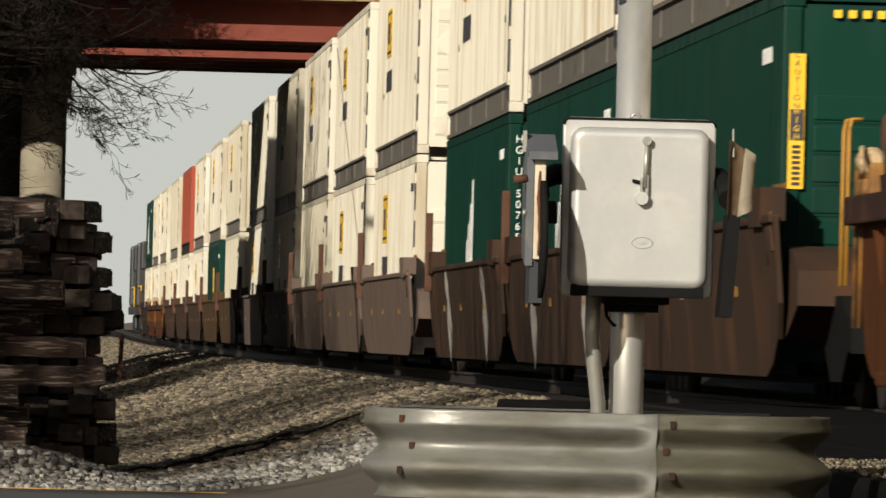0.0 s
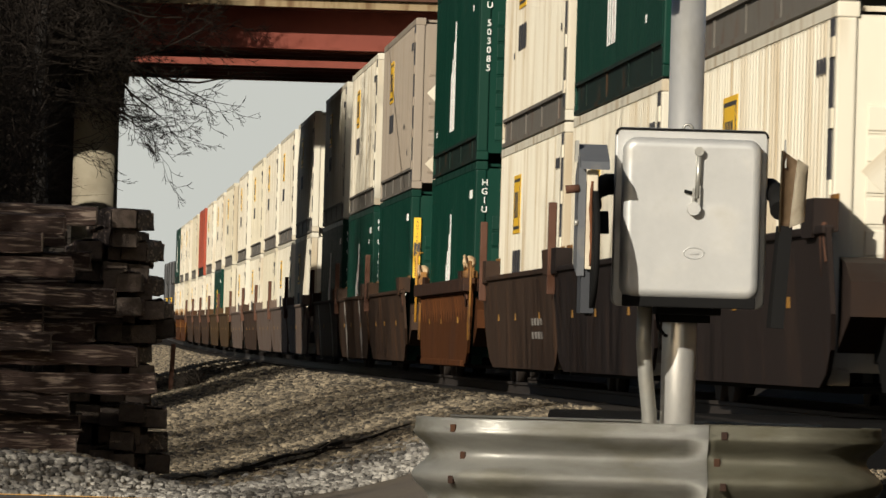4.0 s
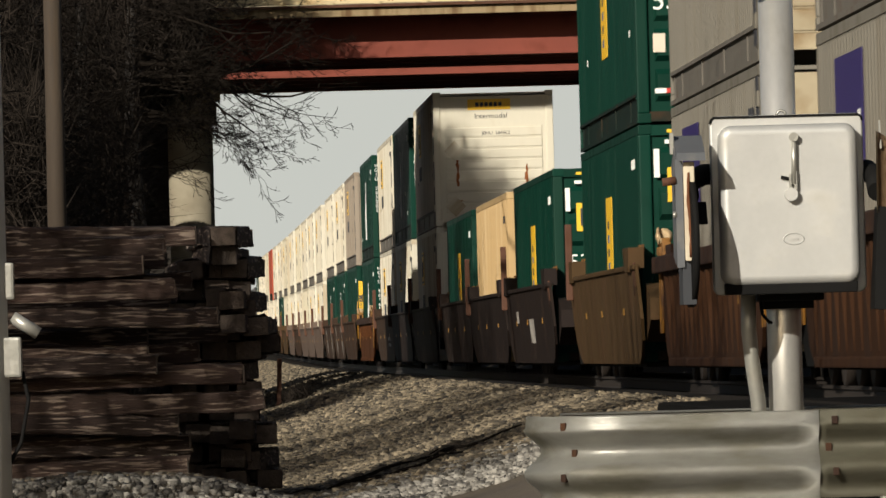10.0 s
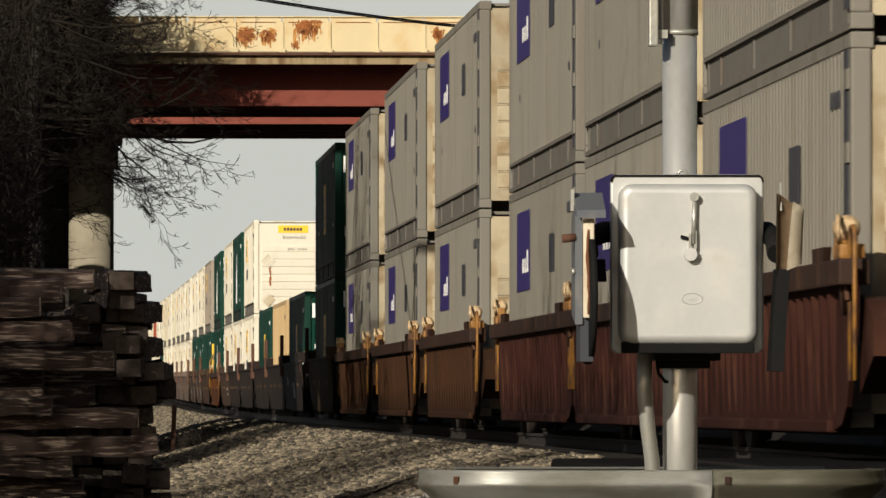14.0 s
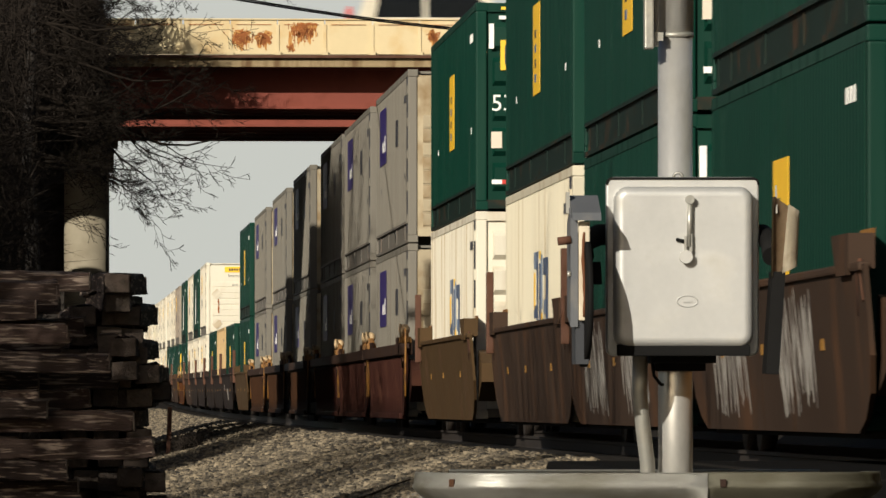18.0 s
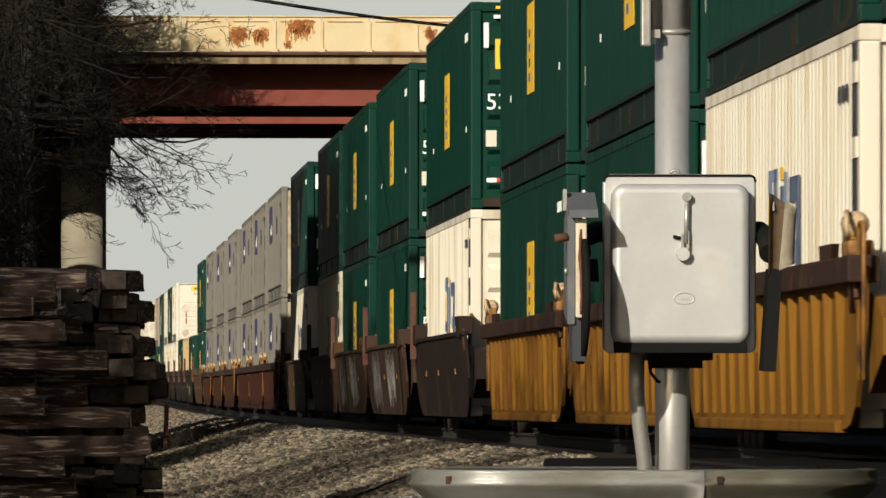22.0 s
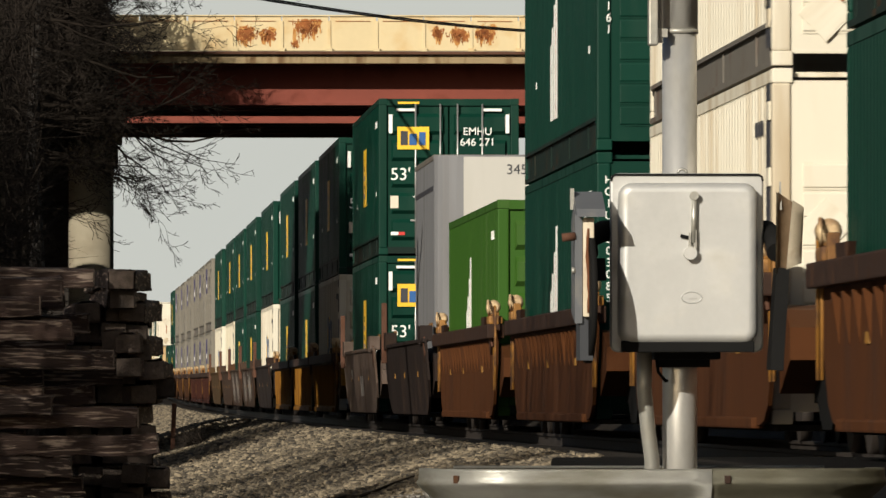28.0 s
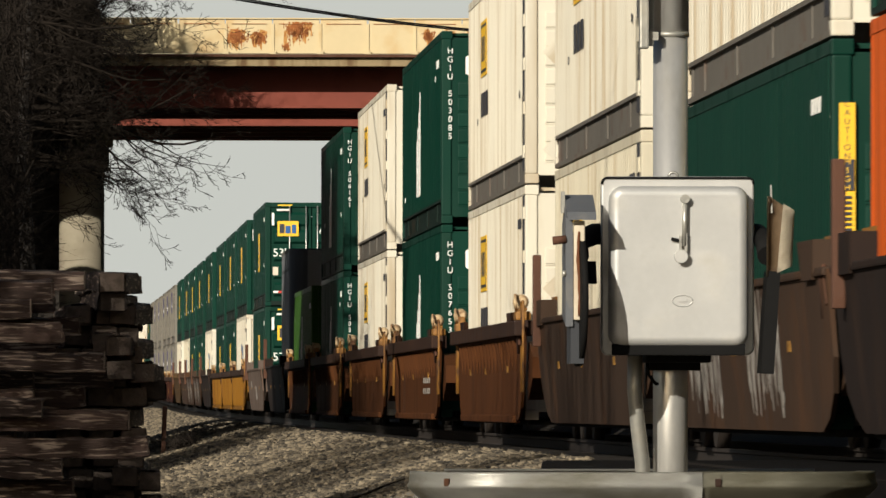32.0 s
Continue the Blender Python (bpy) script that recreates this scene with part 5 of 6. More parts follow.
for s, bx, px in ((-1, -0.252, -0.350), (1, 0.266, 0.318)):
    part("light_arm", tube(bmesh.new(), [(bx, 0.0, 1.03), (bx + s * 0.03, -0.02, 1.03), (px, LY * 0.6, 1.0), (px, LY, 0.95)], 0.038, 16), M["black"], mast, "stub arm of the side light")
    if s > 0:
        continue
    part("light_background", tube(bmesh.new(), ((px - 0.010, LY, 0.80), (px + 0.010, LY + 0.001, 0.80)), 0.24 if s < 0 else 0.16, 40), M["black"], mast, "round black light background seen edge on")
    part("lamp_housing", tube(bmesh.new(), ((px, LY, 0.82), (px - 0.04, LY, 0.82)), (0.10, 0.08), 28), M["black"], mast, "black lamp housing")


def visor_bm(cx, cy, r, a0, low, high):
    """A bent visor sheet round an upright axis; its front edge runs aslant from low to high."""
    bm = bmesh.new()
    rows = []
    for i in range(7):
        f = i / 6
        ring = [radians(a0 + (low + (high - low) * f - a0) * k / 16) for k in range(17)]
        rows.append([bm.verts.new((cx + 0.006 * f + r * (1 + 0.06 * f) * math.cos(a), cy + 1.1 * r * math.sin(a), 0.893 + 0.242 * f + (0.02 * (1 - f) - 0.028 * f) * math.cos(a))) for a in ring])
    for p, q in zip(rows, rows[1:]):
        for k in range(16):
            bm.faces.new((p[k], p[k + 1], q[k + 1], q[k])).smooth = True
    bmesh.ops.solidify(bm, geom=list(bm.faces), thickness=0.004)
    return bm


part("visor", visor_bm(0.352, LY - 0.06, 0.046, 165, -104, -84), M["hood"], mast, "weathered cream lamp visor")
part("visor_lining", visor_bm(0.352, LY - 0.06, 0.040, 163, 5, 20), M["lining"], mast, "rusty brown inside of the visor")
part("visor_edge", soft_plate(-0.374, -0.335, 0.722, 1.070, -0.363, -0.335, 0.006, bevel=0.004), M["hood"], mast, "rust-streaked cream edge of the light")
streak = [(-0.356 + 0.003 * math.sin(7 * k), -0.3635, 0.735 + 0.033 * k) for k in range(10)]
part("rust_streak", tube(bmesh.new(), streak, (0.004, 0.007, 0.005, 0.008, 0.005, 0.006, 0.008, 0.005, 0.006, 0.004), 6), M["rust_line"], mast, "dark rust streak")
part("visor_side", extrude_yz(bmesh.new(), [(-0.35, 0.70), (-0.345, 1.08), (-0.25, 1.12), (-0.12, 1.06), (-0.12, 0.74)], -0.402, -0.376), M["shade_steel"], mast, "grey side of the light")
part("visor_cap", extrude_yz(bmesh.new(), [(-0.40, 1.072), (-0.38, 1.10), (-0.18, 1.165), (-0.18, 1.14)], -0.398, -0.297), M["shade_steel"], mast, "sloping grey cap of the light")
part("light_bracket", extrude_yz(bmesh.new(), [(-0.34, 0.57), (-0.34, 0.735), (-0.2, 0.80), (-0.1, 0.72), (-0.1, 0.57)], -0.384, -0.338), M["lamp_grey"], mast)
part("light_bracket", extrude_yz(bmesh.new(), [(-0.30, 0.560), (-0.27, 0.92), (-0.1, 0.92), (-0.1, 0.560)], 0.300, 0.345), M["black"], mast).matrix_basis = pose(-0.05, 0, 0, 0, 4, 0)
part("bolt", rod((-0.447, -0.34, 1.0), (-0.40, -0.34, 1.005), 0.015), M["rust"], mast, "rusty bolt")
part("bolt", rod((-0.413, -0.34, 0.885), (-0.401, -0.34, 0.885), 0.012), M["galv"], mast)
part("clip", extrude_yz(bmesh.new(), [(-0.33, 0.85), (-0.25, 0.93), (-0.24, 0.85)], -0.334, -0.290), M["black"], mast)
part("vane", extrude_yz(bmesh.new(), [(-0.27, 1.10), (-0.23, 1.20), (-0.20, 1.10)], 0.325, 0.331), M["galv"], mast)
part("vane", box(-0.412, -0.399, -0.25, -0.21, 1.10, 1.175), M["galv"], mast)
part("upper_bracket", bm_box(box(-0.118, -0.085, 0.02, 0.1, 1.69, 2.2, 0.006), -0.085, -0.05, 0.05, 0.1, 1.72, 1.75), M["galv"], mast)
part("upper_conduit", rod((-0.075, 0.08, 1.70), (-0.075, 0.08, 2.4), 0.012), M["alu"], mast)

# ---- guard rail ----
def wave(d):
    """How far the beam stands out, at the depth d below its top edge."""
    return 0.052 + 0.1 * d if d < 0.04 else 0.033 + 0.031 * math.cos(2 * math.pi * (d - 0.042) / 0.163)


W_PROFILE = [(-0.030, 0.305), (-0.038, 0.311)] + [(-wave(0.312 * k / 32), 0.312 - 0.312 * k / 32) for k in range(33)]
guard = empty("guard_rail", pose(0, 0, 0), "galvanised steel guard rail bent round the signal base", "guard rail")
GZ = 0.19 - 0.312


def w_beam(path, z0):
    """Sweeps the wave-shaped profile along a path of (x, y, outward x, outward y)."""
    bm = bmesh.new()
    rings = []
    for x, y, nx, ny in path:
        rings.append([bm.verts.new((x - nx * a, y - ny * a, z0 + z)) for a, z in W_PROFILE])
    for r0, r1 in zip(rings, rings[1:]):
        for k in range(len(W_PROFILE) - 1):
            f = bm.faces.new((r0[k], r1[k], r1[k + 1], r0[k + 1]))
            f.smooth = True
    bmesh.ops.solidify(bm, geom=list(bm.faces), thickness=0.004)
    return bm


R, GX0, GX1, GY = 0.30, 1.255, 2.80, SY - 0.30
left = [(GX0 + R - R * math.cos(a), GY + R - R * math.sin(a), -math.cos(a), -math.sin(a)) for a in np.linspace(-0.5, math.pi / 2, 14)]
right = [(GX1 - R + R * math.sin(a), GY + R - R * math.cos(a), math.sin(a), -math.cos(a)) for a in np.linspace(0, math.pi / 2 + 0.5, 14)]
mid = 2.215
part("beam", w_beam(left + [(x, GY, 0, -1) for x in np.linspace(GX0 + R + 0.1, mid, 8)], GZ), M["rail_galv"], guard, "wave-shaped galvanised beam")
# the right beam has a darker colour than the left
part("beam", w_beam([(x, GY + 0.006, 0, -1) for x in np.linspace(mid - 0.02, GX1 - R - 0.05, 6)] + right, GZ + 0.002), M["rail_darker"], guard, "darker wave-shaped galvanised beam")
part("beam", w_beam([(x, GY + 1.0, 0, 1) for x in np.linspace(GX0 + 0.1, GX1 - 0.1, 8)], GZ + 0.004), M["rail_galv"], guard, "rear galvanised beam")
for x, dz in ((1.36, 0.275), (1.365, 0.18), (1.36, 0.095), (2.27, 0.275), (2.25, 0.18), (2.27, 0.095)):
    turn = math.acos(min(1.0, max(0.0, (GX0 + R - x) / R)))
    back, out = R - R * math.sin(turn), wave(0.312 - dz)
    head = part("bolt", box(-0.011, 0.011, -0.007, 0.01, -0.014, 0.014, 0.003), M["chord"], guard, "rusty square bolt head")
    head.matrix_basis = pose(x - out * math.cos(turn), GY + back - out * math.sin(turn), GZ + dz, 0, 0, math.degrees(turn) - 90)
for x in (GX0 + 0.25, GX1 - 0.25):
    for y in (GY + 0.12, GY + 0.88):
        part("post", box(x - 0.05, x + 0.05, y - 0.07, y + 0.07, -0.9, GZ + 0.27, 0.004), M["rail_galv"], guard, "steel post")

# ---- white post beside the road, its lamp bracket ----
wp = empty("white_post", pose(-0.735, 31.0, -0.9), "cream-white painted post with a grey bracket", "post")
part("post", tube(bmesh.new(), ((0, 0, 0), (0, 0, 4.2)), 0.125, 24), M["post_white"], wp)
part("bracket", box(0.1, 0.17, -0.06, 0.06, 1.28, 1.42, 0.01), M["galv"], wp, "grey steel bracket")
part("bracket", box(0.1, 0.15, -0.04, 0.04, 1.55, 1.68, 0.01), M["galv"], wp, "grey steel bracket")
part("bracket_arm", rod((0.14, 0, 1.49), (0.23, 0, 1.43), 0.022), M["galv"], wp)
part("cable", tube(bmesh.new(), [(0.17, 0, 1.3), (0.19, 0, 1.2), (0.16, 0, 1.05), (0.1, 0, 0.95)], 0.007, 8), M["black"], wp)

# ---- stacked sleepers beside the road ----
tie_rng = random.Random(11)


def tie_mesh(length, w, h, seed):
    """One old sleeper: worn edges, splits and a slight sag."""
    r = random.Random(seed)
    bm = bmesh.new()
    n = 17
    rings = []
    wear = [r.uniform(0.45, 0.95) for _ in range(4)]
    for i in range(n):
        x = -length / 2 + length * i / (n - 1)
        q = []
        near_end = 1.0 if i in (0, 1, n - 2, n - 1) else 0.35
        sag = 0.012 * math.sin(2.1 * x + seed)
        for a, b in ((-1, -1), (1, -1), (1, -0.75), (1, wear[0]), (wear[1], 1), (-wear[2], 1), (-1, wear[3]), (-1, -0.75)):
            chip = 1 - near_end * r.choice((0, 0, 0.05, 0.22)) * (b > 0.2)
            q.append(bm.verts.new((x + r.uniform(-0.03, 0.03) * (i in (0, n - 1)), a * chip * w / 2 + r.uniform(-0.011, 0.011), b * chip * h / 2 + r.uniform(-0.011, 0.011) + sag)))
        rings.append(q)
    for r0, r1 in zip(rings, rings[1:]):
        for k in range(8):
            bm.faces.new((r0[k], r1[k], r1[(k + 1) % 8], r0[(k + 1) % 8]))
    return bm, rings


TIES = []
for k in range(10):
    bm, rings = tie_mesh(2.6, 0.23, 0.178, 40 + k)
    body = finish(bm, "timber", M["tie"])
    ends = []
    for sgn in (-1, 1):
        bm = bmesh.new()
        bm_box(bm, sgn * 1.3 - 0.012, sgn * 1.3 + 0.006, -0.112, 0.112, -0.085, 0.080, 0.012)
        ends.append(finish(bm, "end_grain", M["tie_end"]))
    TIES.append((body, ends))


def tie(x, y, z, turn=0.0, lean=0.0, roll=0.0):
    ob = empty("railway_tie", pose(x, y, z, roll + tie_rng.uniform(-4, 4), lean + tie_rng.uniform(-0.5, 0.5), turn), "old dark creosoted railway tie in a loose stack", "railway tie", "stacked railway ties")
    b, e = tie_rng.choice(TIES)
    part("timber", b, None, ob)
    for m in e:
        part("end_grain", m, None, ob, "weathered end grain")


def tie_at(px, py, d, turn=0.0, lean=0.0):
    """A tie lying across the view, its end at px, its middle at the height py."""
    k = 15720.0 / d
    x, z = (px - 122.8) / k, 0.42 + (717.5 - py) / k
    tie(x - 1.3 * math.cos(radians(turn)), d + 1.3 * math.sin(radians(turn)) * -1, z + 1.3 * math.sin(radians(lean)), turn, lean)


# ends of the ties that lie across the view, layer by layer from the top
for px, py, d, lean in ((150, 492, 79.0, 0.3), (92, 512, 78.4, 0.5), (55, 545, 78.2, 0), (95, 532, 79.0, 0.4), (110, 590, 78.2, 0.2), (140, 575, 79.2, 0), (185, 640, 78.2, 0.6), (75, 722, 78.0, 0.3), (60, 704, 78.5, 0.2),
                       (150, 700, 79.2, 0.1), (228, 745, 78.2, 0.1), (262, 790, 78.1, 0.0), (110, 825, 78.1, 0.5), (130, 862, 78.3, 0), (125, 905, 78.0, 0), (118, 938, 78.4, 0), (200, 668, 79.6, 0), (210, 610, 80.5, 0), (60, 670, 79.4, 0)):
    tie_at(px, py, d, tie_rng.uniform(-1.2, 1.2), lean)
# ties that point towards the road, with their ends showing
for px, py, d in ((178, 497, 79.3), (215, 497, 79.2), (180, 532, 79.4), (212, 534, 79.3), (235, 551, 79.9), (160, 560, 79.6), (205, 605, 79.4), (231, 612, 79.3), (175, 600, 79.8), (225, 655, 79.2), (262, 660, 79.6), (190, 690, 79.9), (235, 700, 79.7),
                  (250, 690, 80.2), (190, 850, 79.5), (235, 840, 79.3), (262, 850, 79.8), (215, 890, 79.4), (250, 895, 79.6), (185, 925, 79.5), (225, 930, 79.3), (262, 930, 79.6)):
    k = 15720.0 / d
    tie((px - 122.8) / k, d + 1.3, 0.42 + (717.5 - py) / k, 90 + tie_rng.uniform(-5, 5), 0)
for row in range(3):
    for k in range(13):
        z = -0.77 + 0.182 * k
        if row < 2:
            tie(-1.55 - 0.12 * (k % 3), 80.7 + row * 0.25, z, tie_rng.uniform(-2, 2))
        tie(-4.3 - 0.1 * (k % 3), 78.8 + row * 0.3, z, tie_rng.uniform(-2, 2))
        if k < 12:
            tie(0.02 + 0.24 * row + tie_rng.uniform(-0.04, 0.04), 80.85 + tie_rng.uniform(0, 0.25), z, 90 + tie_rng.uniform(-4, 4))


# ---- posts, pole and wire ----
stake = thing("stake", box(-0.05, 0.05, -0.04, 0.04, 0, 1.08, 0.006), M["rust"], "short red-brown survey stake in the gravel", "stake", m=pose(2.0, 190, ground_z(2.0, 190) - 0.05, 0, 2))
upole = empty("utility_pole", pose(-1.98, 142, -0.9), "weathered brown wooden utility pole", "utility pole")
part("shaft", tube(bmesh.new(), ((0, 0, 0), (0.02, 0, 5), (0.03, 0, 11)), (0.17, 0.15, 0.12), 20), M["pole"], upole)
part("crossarm", box(-1.2, 1.2, -0.2, -0.1, 10.1, 10.25), M["pole"], upole)
far_pole = copy_thing(upole, pose(17.0, 232, -0.9))
wire = empty("overhead_wire", pose(0, 0, 0), "thin black overhead cables strung between utility poles", "cable")
for dz in (0.0, 0.035):
    pts = []
    for k in range(25):
        s = k / 24
        sag = 4 * s * (1 - s) * 1.02
        pts.append((-1.7 + 18.7 * s, 142 + 90 * s, 7.8 + 2.3 * s - 0.53 * sag + dz))
    part("cable", tube(bmesh.new(), pts, 0.018, 6), M["black"], wire)


# ---- bare trees ----
def bare_tree(name, root, height, spread, seed, label, bend=0.0, limbs=5, depth=5, fine=0.004, clear=0.45):
    """A leafless tree: a tapered trunk, forking limbs and fine twigs."""
    r = random.Random(seed)
    t = empty(name, pose(*root), label, "tree")
    trunk, crown = bmesh.new(), bmesh.new()

    def grow(p, d, length, rad, level):
        pts, rads = [p], [rad]
        q, v = p.copy(), d.copy()
        n = 4 if level < 3 else 3
        for i in range(n):
            v = (v + Vector((r.uniform(-1, 1), r.uniform(-1, 1), r.uniform(-0.7, 0.9))) * 0.22).normalized()
            q = q + v * (length / n)
            pts.append(q.copy())
            rads.append(max(fine, rad * (1 - 0.5 * (i + 1) / n)))
        tube(trunk if level == 0 else crown, pts, rads, 8 if level < 2 else (5 if level < 3 else 3), False)
        if level >= depth:
            return
        kids = limbs if level == 0 else r.choice((3, 4, 4))
        for k in range(kids):
            f = 0.35 + 0.65 * (k + 1) / kids if level else clear + (1 - clear) * (k + 1) / kids
            i = min(n, max(1, int(round(f * n))))
            side = Vector((r.uniform(-1, 1) + bend, r.uniform(-0.8, 0.8), r.uniform(-0.25, 0.6))) * spread
            nd = (v * 0.7 + side).normalized()
            grow(pts[i], nd, length * r.uniform(0.55, 0.78), max(fine, rads[i] * 0.62), level + 1)

    grow(Vector((0, 0, 0)), Vector((bend * 0.15, 0, 1)), height * 0.42, height * 0.012, 0)
    part("trunk", trunk, M["bark"], t)
    part("crown", crown, M["twig"], t, "bare dark branches and twigs")
    return t


def bough_tree(root, height, boughs, seed, depth=5):
    """A leafless tree that leans its boughs over the track."""
    r = random.Random(seed)
    t = empty("bare_tree", pose(*root), "leafless tree with dark tangled twigs beside the bridge", "tree")
    trunk, crown = bmesh.new(), bmesh.new()
    tube(trunk, [(0, 0, 0), (0.1, 0, height * 0.3), (-0.05, 0.1, height * 0.6), (0.15, 0, height)], (0.2, 0.17, 0.12, 0.03), 10)

    def grow(p, d, length, rad, level, lift):
        pts, rads, q, v = [p], [rad], p.copy(), d.copy()
        n = 8 if level < 3 else 6
        for i in range(n):
            bend = Vector((0.05, r.uniform(-0.12, 0.12), lift * (i / n - 0.35)))
            v = (v + bend + Vector((r.uniform(-0.5, 0.5), r.uniform(-0.5, 0.5), r.uniform(-0.6, 0.6))) * (0.28 + 0.07 * level)).normalized()
            q = q + v * (length / n)
            pts.append(q.copy())
            rads.append(max(0.005, rad * (1 - 0.7 * (i + 1) / n)))
        tube(crown, pts, rads, 6 if level < 2 else 3, False)
        if level >= depth:
            return
        for k in range(r.choice((4, 5)) if level < 3 else r.choice((2, 3, 4))):
            f = r.uniform(0.2, 1.0)
            i = min(n, max(1, int(f * n + 0.5)))
            along = (pts[i] - pts[i - 1]).normalized()
            w = (along * 0.9 + Vector((r.uniform(-0.4, 0.4), r.uniform(-0.6, 0.6), r.choice((-1, 1)) * r.uniform(0.3, 0.9)))).normalized()
            grow(pts[i], w, length * r.uniform(0.34, 0.54), max(0.005, rads[i] * 0.6), level + 1, r.uniform(0.05, 0.40))

    for z, dx, dz, length in boughs:
        grow(Vector((0.0, r.uniform(-0.2, 0.2), z)), Vector((dx, r.uniform(-0.25, 0.25), dz)).normalized(), length, 0.014 * length, 1, r.uniform(0.1, 0.4))
    part("trunk", trunk, M["bark"], t)
    part("crown", crown, M["twig"], t, "bare dark branches and twigs")
    return t


more = random.Random(77)
LOW = tuple((more.uniform(6.1, 7.4), 1, more.uniform(-0.12, 0.15), more.uniform(1.3, 2.3)) for _ in range(13))
HIGH = tuple((more.uniform(7.6, 10.6), 1, more.uniform(-0.1, 0.4), more.uniform(1.7, 3.2)) for _ in range(16))
bough_tree((-0.9, 178, -0.9), 11, ((7.1, 1, 0.08, 3.4), (7.3, 1, 0.0, 3.9), (7.4, 1, 0.1, 2.8), (6.4, 1, -0.05, 2.4), (6.5, 1, -0.1, 2.2), (6.0, -1, 0.3, 2.5), (8.0, -1, 0.4, 3.0)) + LOW + HIGH, 3)
bough_tree((-1.8, 172, -0.9), 12, ((9.2, 1, 0.35, 3.2), (9.9, 1, 0.2, 3.2), (8.4, 1, 0.5, 2.4), (10.4, 0.8, 0.5, 3.0), (6.4, 0.9, 0.2, 2.2), (5.0, 0.9, 0.4, 2.0)), 4, 4)
bough_tree((-2.6, 166, -0.9), 12, ((9.0, 1, 0.2, 3.0), (8.0, 0.9, 0.4, 2.6), (6.8, 1, 0.3, 2.4), (5.6, 1, 0.5, 2.2), (4.4, 0.8, 0.5, 2.2), (9.6, 0.6, 0.7, 2.4)), 5, 4)
bare_tree("bare_tree", (22, 320, -0.5), 13, 0.6, 91, "distant leafless tree behind the train", 0, 6, 4)


def thicket(name, count, box_lo, box_hi, seed, label, stem=(0.4, 1.3)):
    """A dense tangle of thin stems and twigs."""
    rng = np.random.default_rng(seed)
    lo, hi = np.array(box_lo, float), np.array(box_hi, float)
    p = rng.uniform(lo, hi, (count, 3))
    d = rng.normal(0, 1, (count, 3)) * np.array((0.8, 0.5, 1.0)) + np.array((0, 0, 0.5))
    d /= np.linalg.norm(d, axis=1)[:, None]
    ln = rng.uniform(*stem, count)[:, None]
    w = np.cross(d, rng.normal(0, 1, (count, 3)))
    w /= np.linalg.norm(w, axis=1)[:, None]
    u = np.cross(d, w)
    rad = rng.uniform(0.006, 0.02, count)[:, None]
    co = np.stack([p + w * rad, p - 0.5 * w * rad + 0.87 * u * rad, p - 0.5 * w * rad - 0.87 * u * rad, p + d * ln + rng.normal(0, 0.06, (count, 3))], 1)
    tri = np.array([(0, 1, 3), (1, 2, 3), (2, 0, 3)])
    idx = (np.arange(count)[:, None, None] * 4 + tri[None]).reshape(-1)
    me = bpy.data.meshes.new(name)
    me.vertices.add(count * 4)
    me.vertices.foreach_set("co", co.reshape(-1))
    me.loops.add(len(idx))
    me.loops.foreach_set("vertex_index", idx)
    me.polygons.add(count * 3)
    me.polygons.foreach_set("loop_start", np.arange(0, count * 9, 3))
    me.polygons.foreach_set("loop_total", np.full(count * 3, 3))
    me.update(calc_edges=True)
    me.materials.append(M["brush"])
    return tagged(new(name, me), label, "brush", kind="stuff")


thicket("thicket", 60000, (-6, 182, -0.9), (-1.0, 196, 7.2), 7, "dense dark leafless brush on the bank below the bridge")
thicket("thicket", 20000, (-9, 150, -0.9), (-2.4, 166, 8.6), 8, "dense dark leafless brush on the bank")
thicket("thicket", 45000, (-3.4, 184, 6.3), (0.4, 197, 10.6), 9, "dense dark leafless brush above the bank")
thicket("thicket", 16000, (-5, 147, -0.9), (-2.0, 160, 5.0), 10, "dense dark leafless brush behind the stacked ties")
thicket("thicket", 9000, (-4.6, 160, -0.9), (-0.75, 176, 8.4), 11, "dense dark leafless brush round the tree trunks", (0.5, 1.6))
thicket("shrub", 500, (2.2, 187, ground_z(2.4, 187.5) - 0.05), (2.6, 188, ground_z(2.4, 187.5) + 0.15), 12, "small dark leafless shrub on the gravel", (0.15, 0.4))
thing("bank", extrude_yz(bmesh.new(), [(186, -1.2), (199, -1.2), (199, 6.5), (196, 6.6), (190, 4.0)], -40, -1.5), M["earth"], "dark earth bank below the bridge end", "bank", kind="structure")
# trees beside the road that shade the ties and the gravel
for k, (x, y, hgt) in enumerate(((-8.5, 63, 9.5), (-10.5, 68, 10), (-7.2, 66, 9.5), (-11.5, 76, 14), (-9.0, 84, 13), (-13.0, 88, 15), (-10.5, 95, 14), (-14.5, 80, 15), (-12.0, 104, 14))):
    bare_tree("bare_tree", (x, y, -0.9), hgt, 0.75, 120 + k, "tall leafless roadside tree", 0.1, 8, 5, 0.011, 0.86 if k < 3 else 0.45)


# the pale sky beyond everything
sky_mat = bpy.data.materials.new("pale_sky")
sky_mat.use_nodes = True
sn, sl = sky_mat.node_tree.nodes, sky_mat.node_tree.links
sn.remove(sn["Principled BSDF"])
glow = sn.new("ShaderNodeEmission")
glow.inputs["Color"].default_value, glow.inputs["Strength"].default_value = (0.395, 0.404, 0.372, 1), 1.075
sl.new(glow.outputs[0], sn["Material Output"].inputs[0])
bm = bmesh.new()
bm.faces.new([bm.verts.new(v) for v in ((-500, 2600, -60), (900, 2600, -60), (900, 2600, 420), (-500, 2600, 420))])
thing("backdrop", bm, sky_mat, "pale hazy grey sky far beyond the track", "sky", kind="structure")


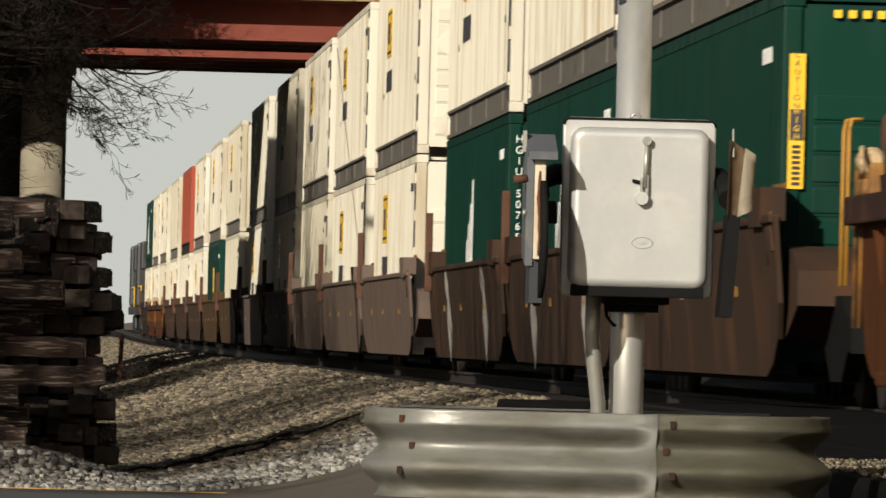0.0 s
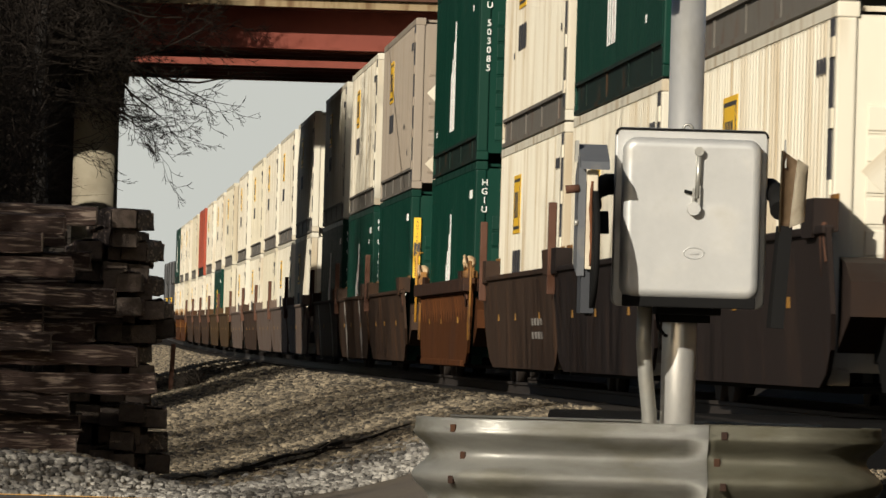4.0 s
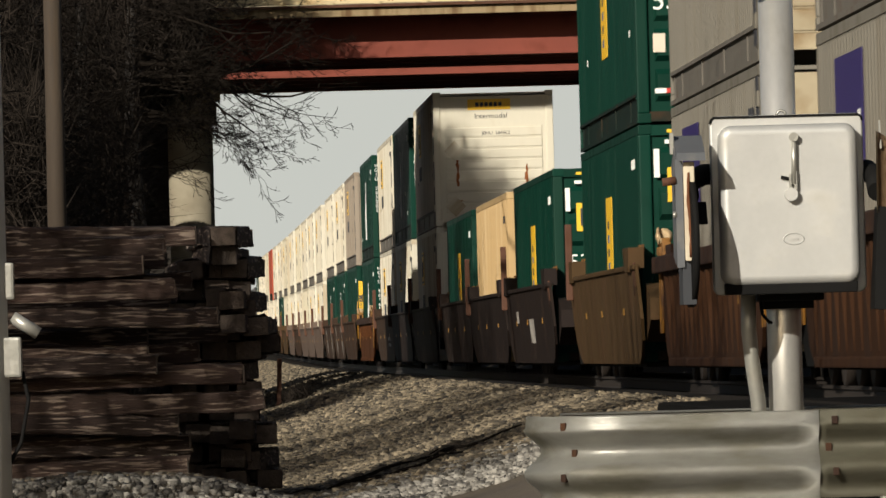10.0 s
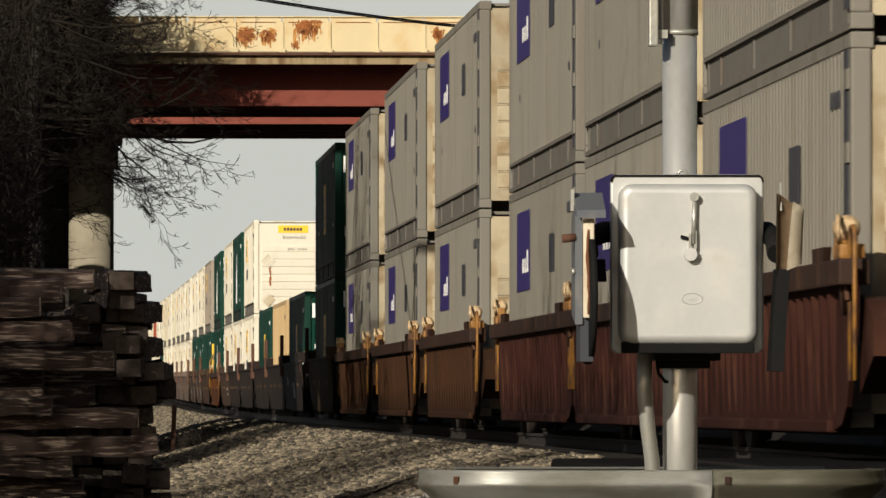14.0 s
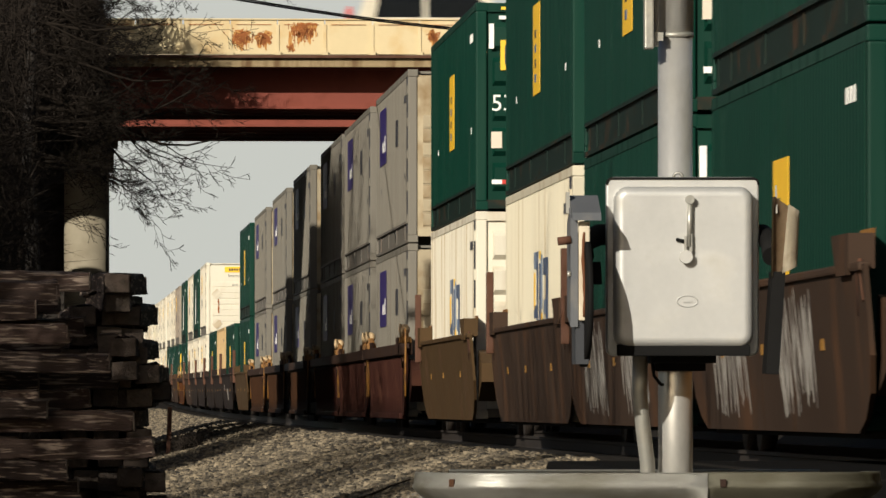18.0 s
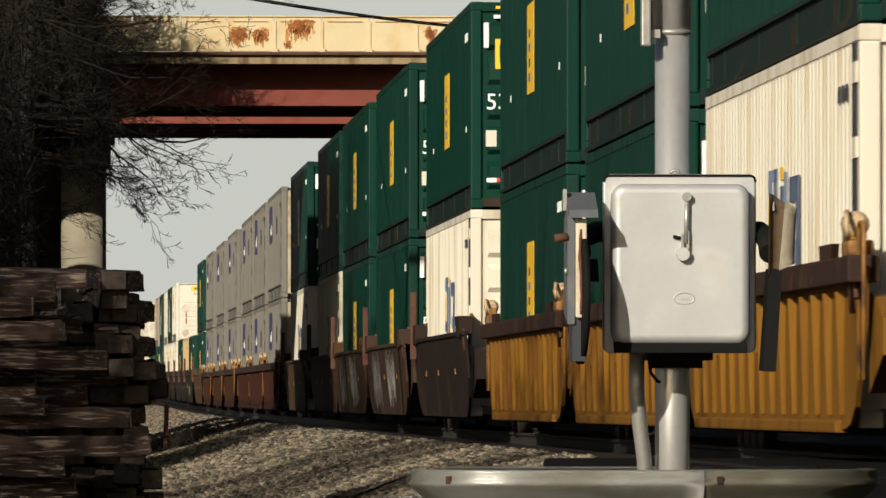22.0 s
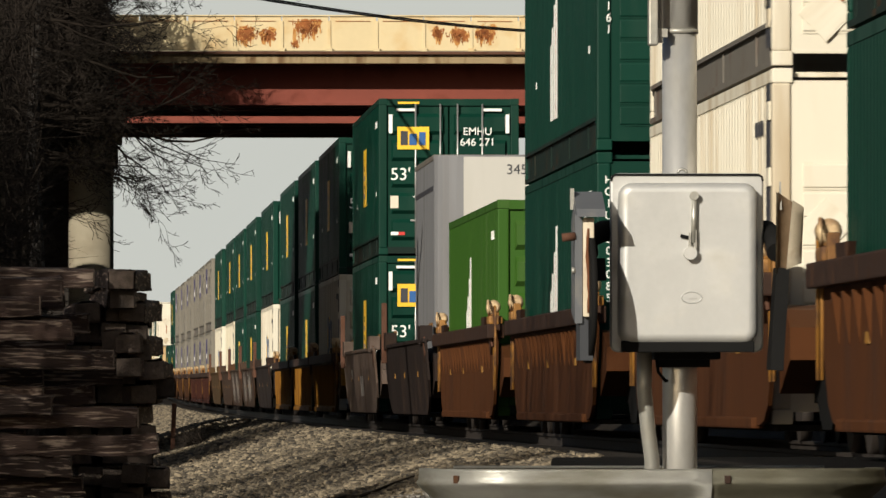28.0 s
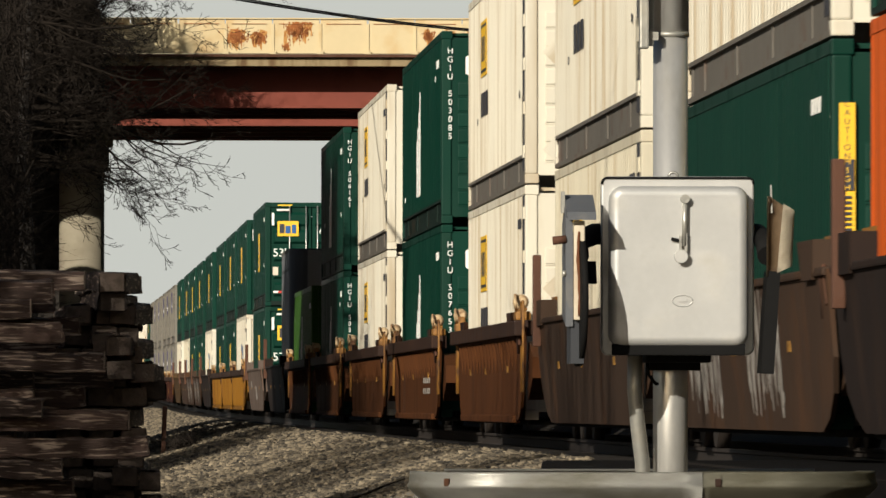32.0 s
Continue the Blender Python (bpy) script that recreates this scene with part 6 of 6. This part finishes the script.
# ---- cars on the bridge ----
def road_car(paint, tall, label):
    c = empty("car", Matrix(), label, "car", "cars on the bridge")
    hgt = 1.85 if tall else 1.46
    body = bmesh.new()
    prof = [(-2.3, 0.35), (-2.32, 0.85), (-2.2, 0.98), (2.25, 0.92), (2.38, 0.7), (2.36, 0.35)]
    a = [body.verts.new((x, -0.9, z)) for x, z in prof]
    b = [body.verts.new((x, 0.9, z)) for x, z in prof]
    body.faces.new(a), body.faces.new(list(reversed(b)))
    for i in range(len(a)):
        j = (i + 1) % len(a)
        body.faces.new((a[j], a[i], b[i], b[j]))
    bmesh.ops.recalc_face_normals(body, faces=body.faces)
    bmesh.ops.bevel(body, geom=list(body.edges), offset=0.06, segments=2, affect="EDGES")
    part("body", body, M[paint], c)
    cab = [(-2.15, 0.95), (-1.85 if tall else -1.35, hgt - 0.1), (-1.6 if tall else -1.0, hgt), (0.35, hgt), (0.6, hgt - 0.08), (1.3, 0.95)]
    bm = bmesh.new()
    a = [bm.verts.new((x, -0.78 if z > 1 else -0.86, z)) for x, z in cab]
    b = [bm.verts.new((x, 0.78 if z > 1 else 0.86, z)) for x, z in cab]
    bm.faces.new(a), bm.faces.new(list(reversed(b)))
    for i in range(len(a)):
        j = (i + 1) % len(a)
        bm.faces.new((a[j], a[i], b[i], b[j]))
    part("cabin", bm, M[paint], c)
    for s in (-1, 1):
        for x0, x1, x2, x3 in ((-1.75, -0.65, -0.65, -1.25 if not tall else -1.6), (-0.55, 0.95, 0.42, -0.55)):
            w = bmesh.new()
            vs = [w.verts.new(p) for p in ((x0, s * 0.868, 1.0), (x1, s * 0.868, 1.0), (x2, s * 0.80, hgt - 0.12), (x3, s * 0.80, hgt - 0.12))]
            w.faces.new(vs)
            bmesh.ops.solidify(w, geom=list(w.faces), thickness=0.01)
            part("side_window", w, M["glass"], c, "dark side window")
    part("rear_light", box(-2.36, -2.28, -0.86, -0.62, 0.72, 0.95 if not tall else 1.25, 0.02), M["redmark"], c, "red rear light")
    part("rear_light", box(-2.36, -2.28, 0.62, 0.86, 0.72, 0.95 if not tall else 1.25, 0.02), M["redmark"], c, "red rear light")
    for x in (-1.4, 1.45):
        for s in (-1, 1):
            part("wheel", tube(bmesh.new(), ((x, s * 0.68, 0.33), (x, s * 0.9, 0.33)), 0.33, 20), M["tyre"], c)
    return c


CARS = []
for paint, tall, t0, x0, label in (("white", True, 13.0, 4.3, "tall white car driving over the bridge"), ("white", True, 18.0, 8.6, "tall white car with red rear lights on the bridge"),
                                   ("loco", False, 20.5, 6.4, "dark low car driving over the bridge"), ("white", False, 21.5, 10.6, "white low car driving over the bridge"),
                                   ("white", True, 22.3, 5.0, "tall white car driving over the bridge"), ("sill", False, 23.0, 3.9, "dark grey low car driving over the bridge")):
    CARS.append((road_car(paint, tall, label), x0 - 21.0 * t0))


# ---- fallen branches and litter beside the ties ----
br = random.Random(31)
for k in range(7):
    x, y = br.uniform(0.75, 2.6), br.uniform(77.5, 84)
    pts = [Vector((x, y, ground_z(x, y) + 0.03))]
    a = br.uniform(-0.6, 0.6) + (0 if k % 2 else 2.6)
    for i in range(5):
        a += br.uniform(-0.35, 0.35)
        q = pts[-1] + Vector((math.cos(a) * 0.2, math.sin(a) * 0.2, 0))
        pts.append(Vector((q.x, q.y, ground_z(q.x, q.y) + 0.03 + br.uniform(0, 0.05))))
    thing("fallen_branch", tube(bmesh.new(), pts, (0.022, 0.02, 0.017, 0.014, 0.01, 0.006), 6), M["twig"], "dark fallen branch lying on the gravel", "branch", "branches on the gravel")
for k, (x, y, w, h) in enumerate(((0.62, 77.2, 0.13, 0.06), (1.0, 77.6, 0.16, 0.04), (1.5, 78.0, 0.1, 0.05), (2.1, 77.4, 0.12, 0.03), (0.35, 76.6, 0.09, 0.04))):
    bm = bmesh.new()
    n = 7
    ring = [bm.verts.new((w * math.cos(2 * math.pi * i / n) * br.uniform(0.6, 1), w * 0.6 * math.sin(2 * math.pi * i / n) * br.uniform(0.6, 1), br.uniform(0, h))) for i in range(n)]
    top_v = bm.verts.new((br.uniform(-0.02, 0.02), 0, h * 1.4))
    for i in range(n):
        bm.faces.new((ring[i], ring[(i + 1) % n], top_v))
    bmesh.ops.solidify(bm, geom=list(bm.faces), thickness=0.004)
    thing("litter", bm, M["mark"], "crumpled pale plastic litter on the gravel", "litter", "litter on the gravel", m=pose(x, y, ground_z(x, y), 0, 0, br.uniform(0, 180)))

# ---- what moves ----
def motions():
    for ob, y0, z in RIDERS:
        rows = []
        for k in range(0, 17):
            t = 2.0 * k
            rows.append((t, on_track(y0 + SPEED * t) @ Matrix.Translation((0, 0, z))))
        walk(ob, rows)

    for ob, x0 in CARS:
        walk(ob, [(t, pose(x0 + 21.0 * t, 203.5, 8.322)) for t in (0.0, 16.0, 32.0)])


motions()
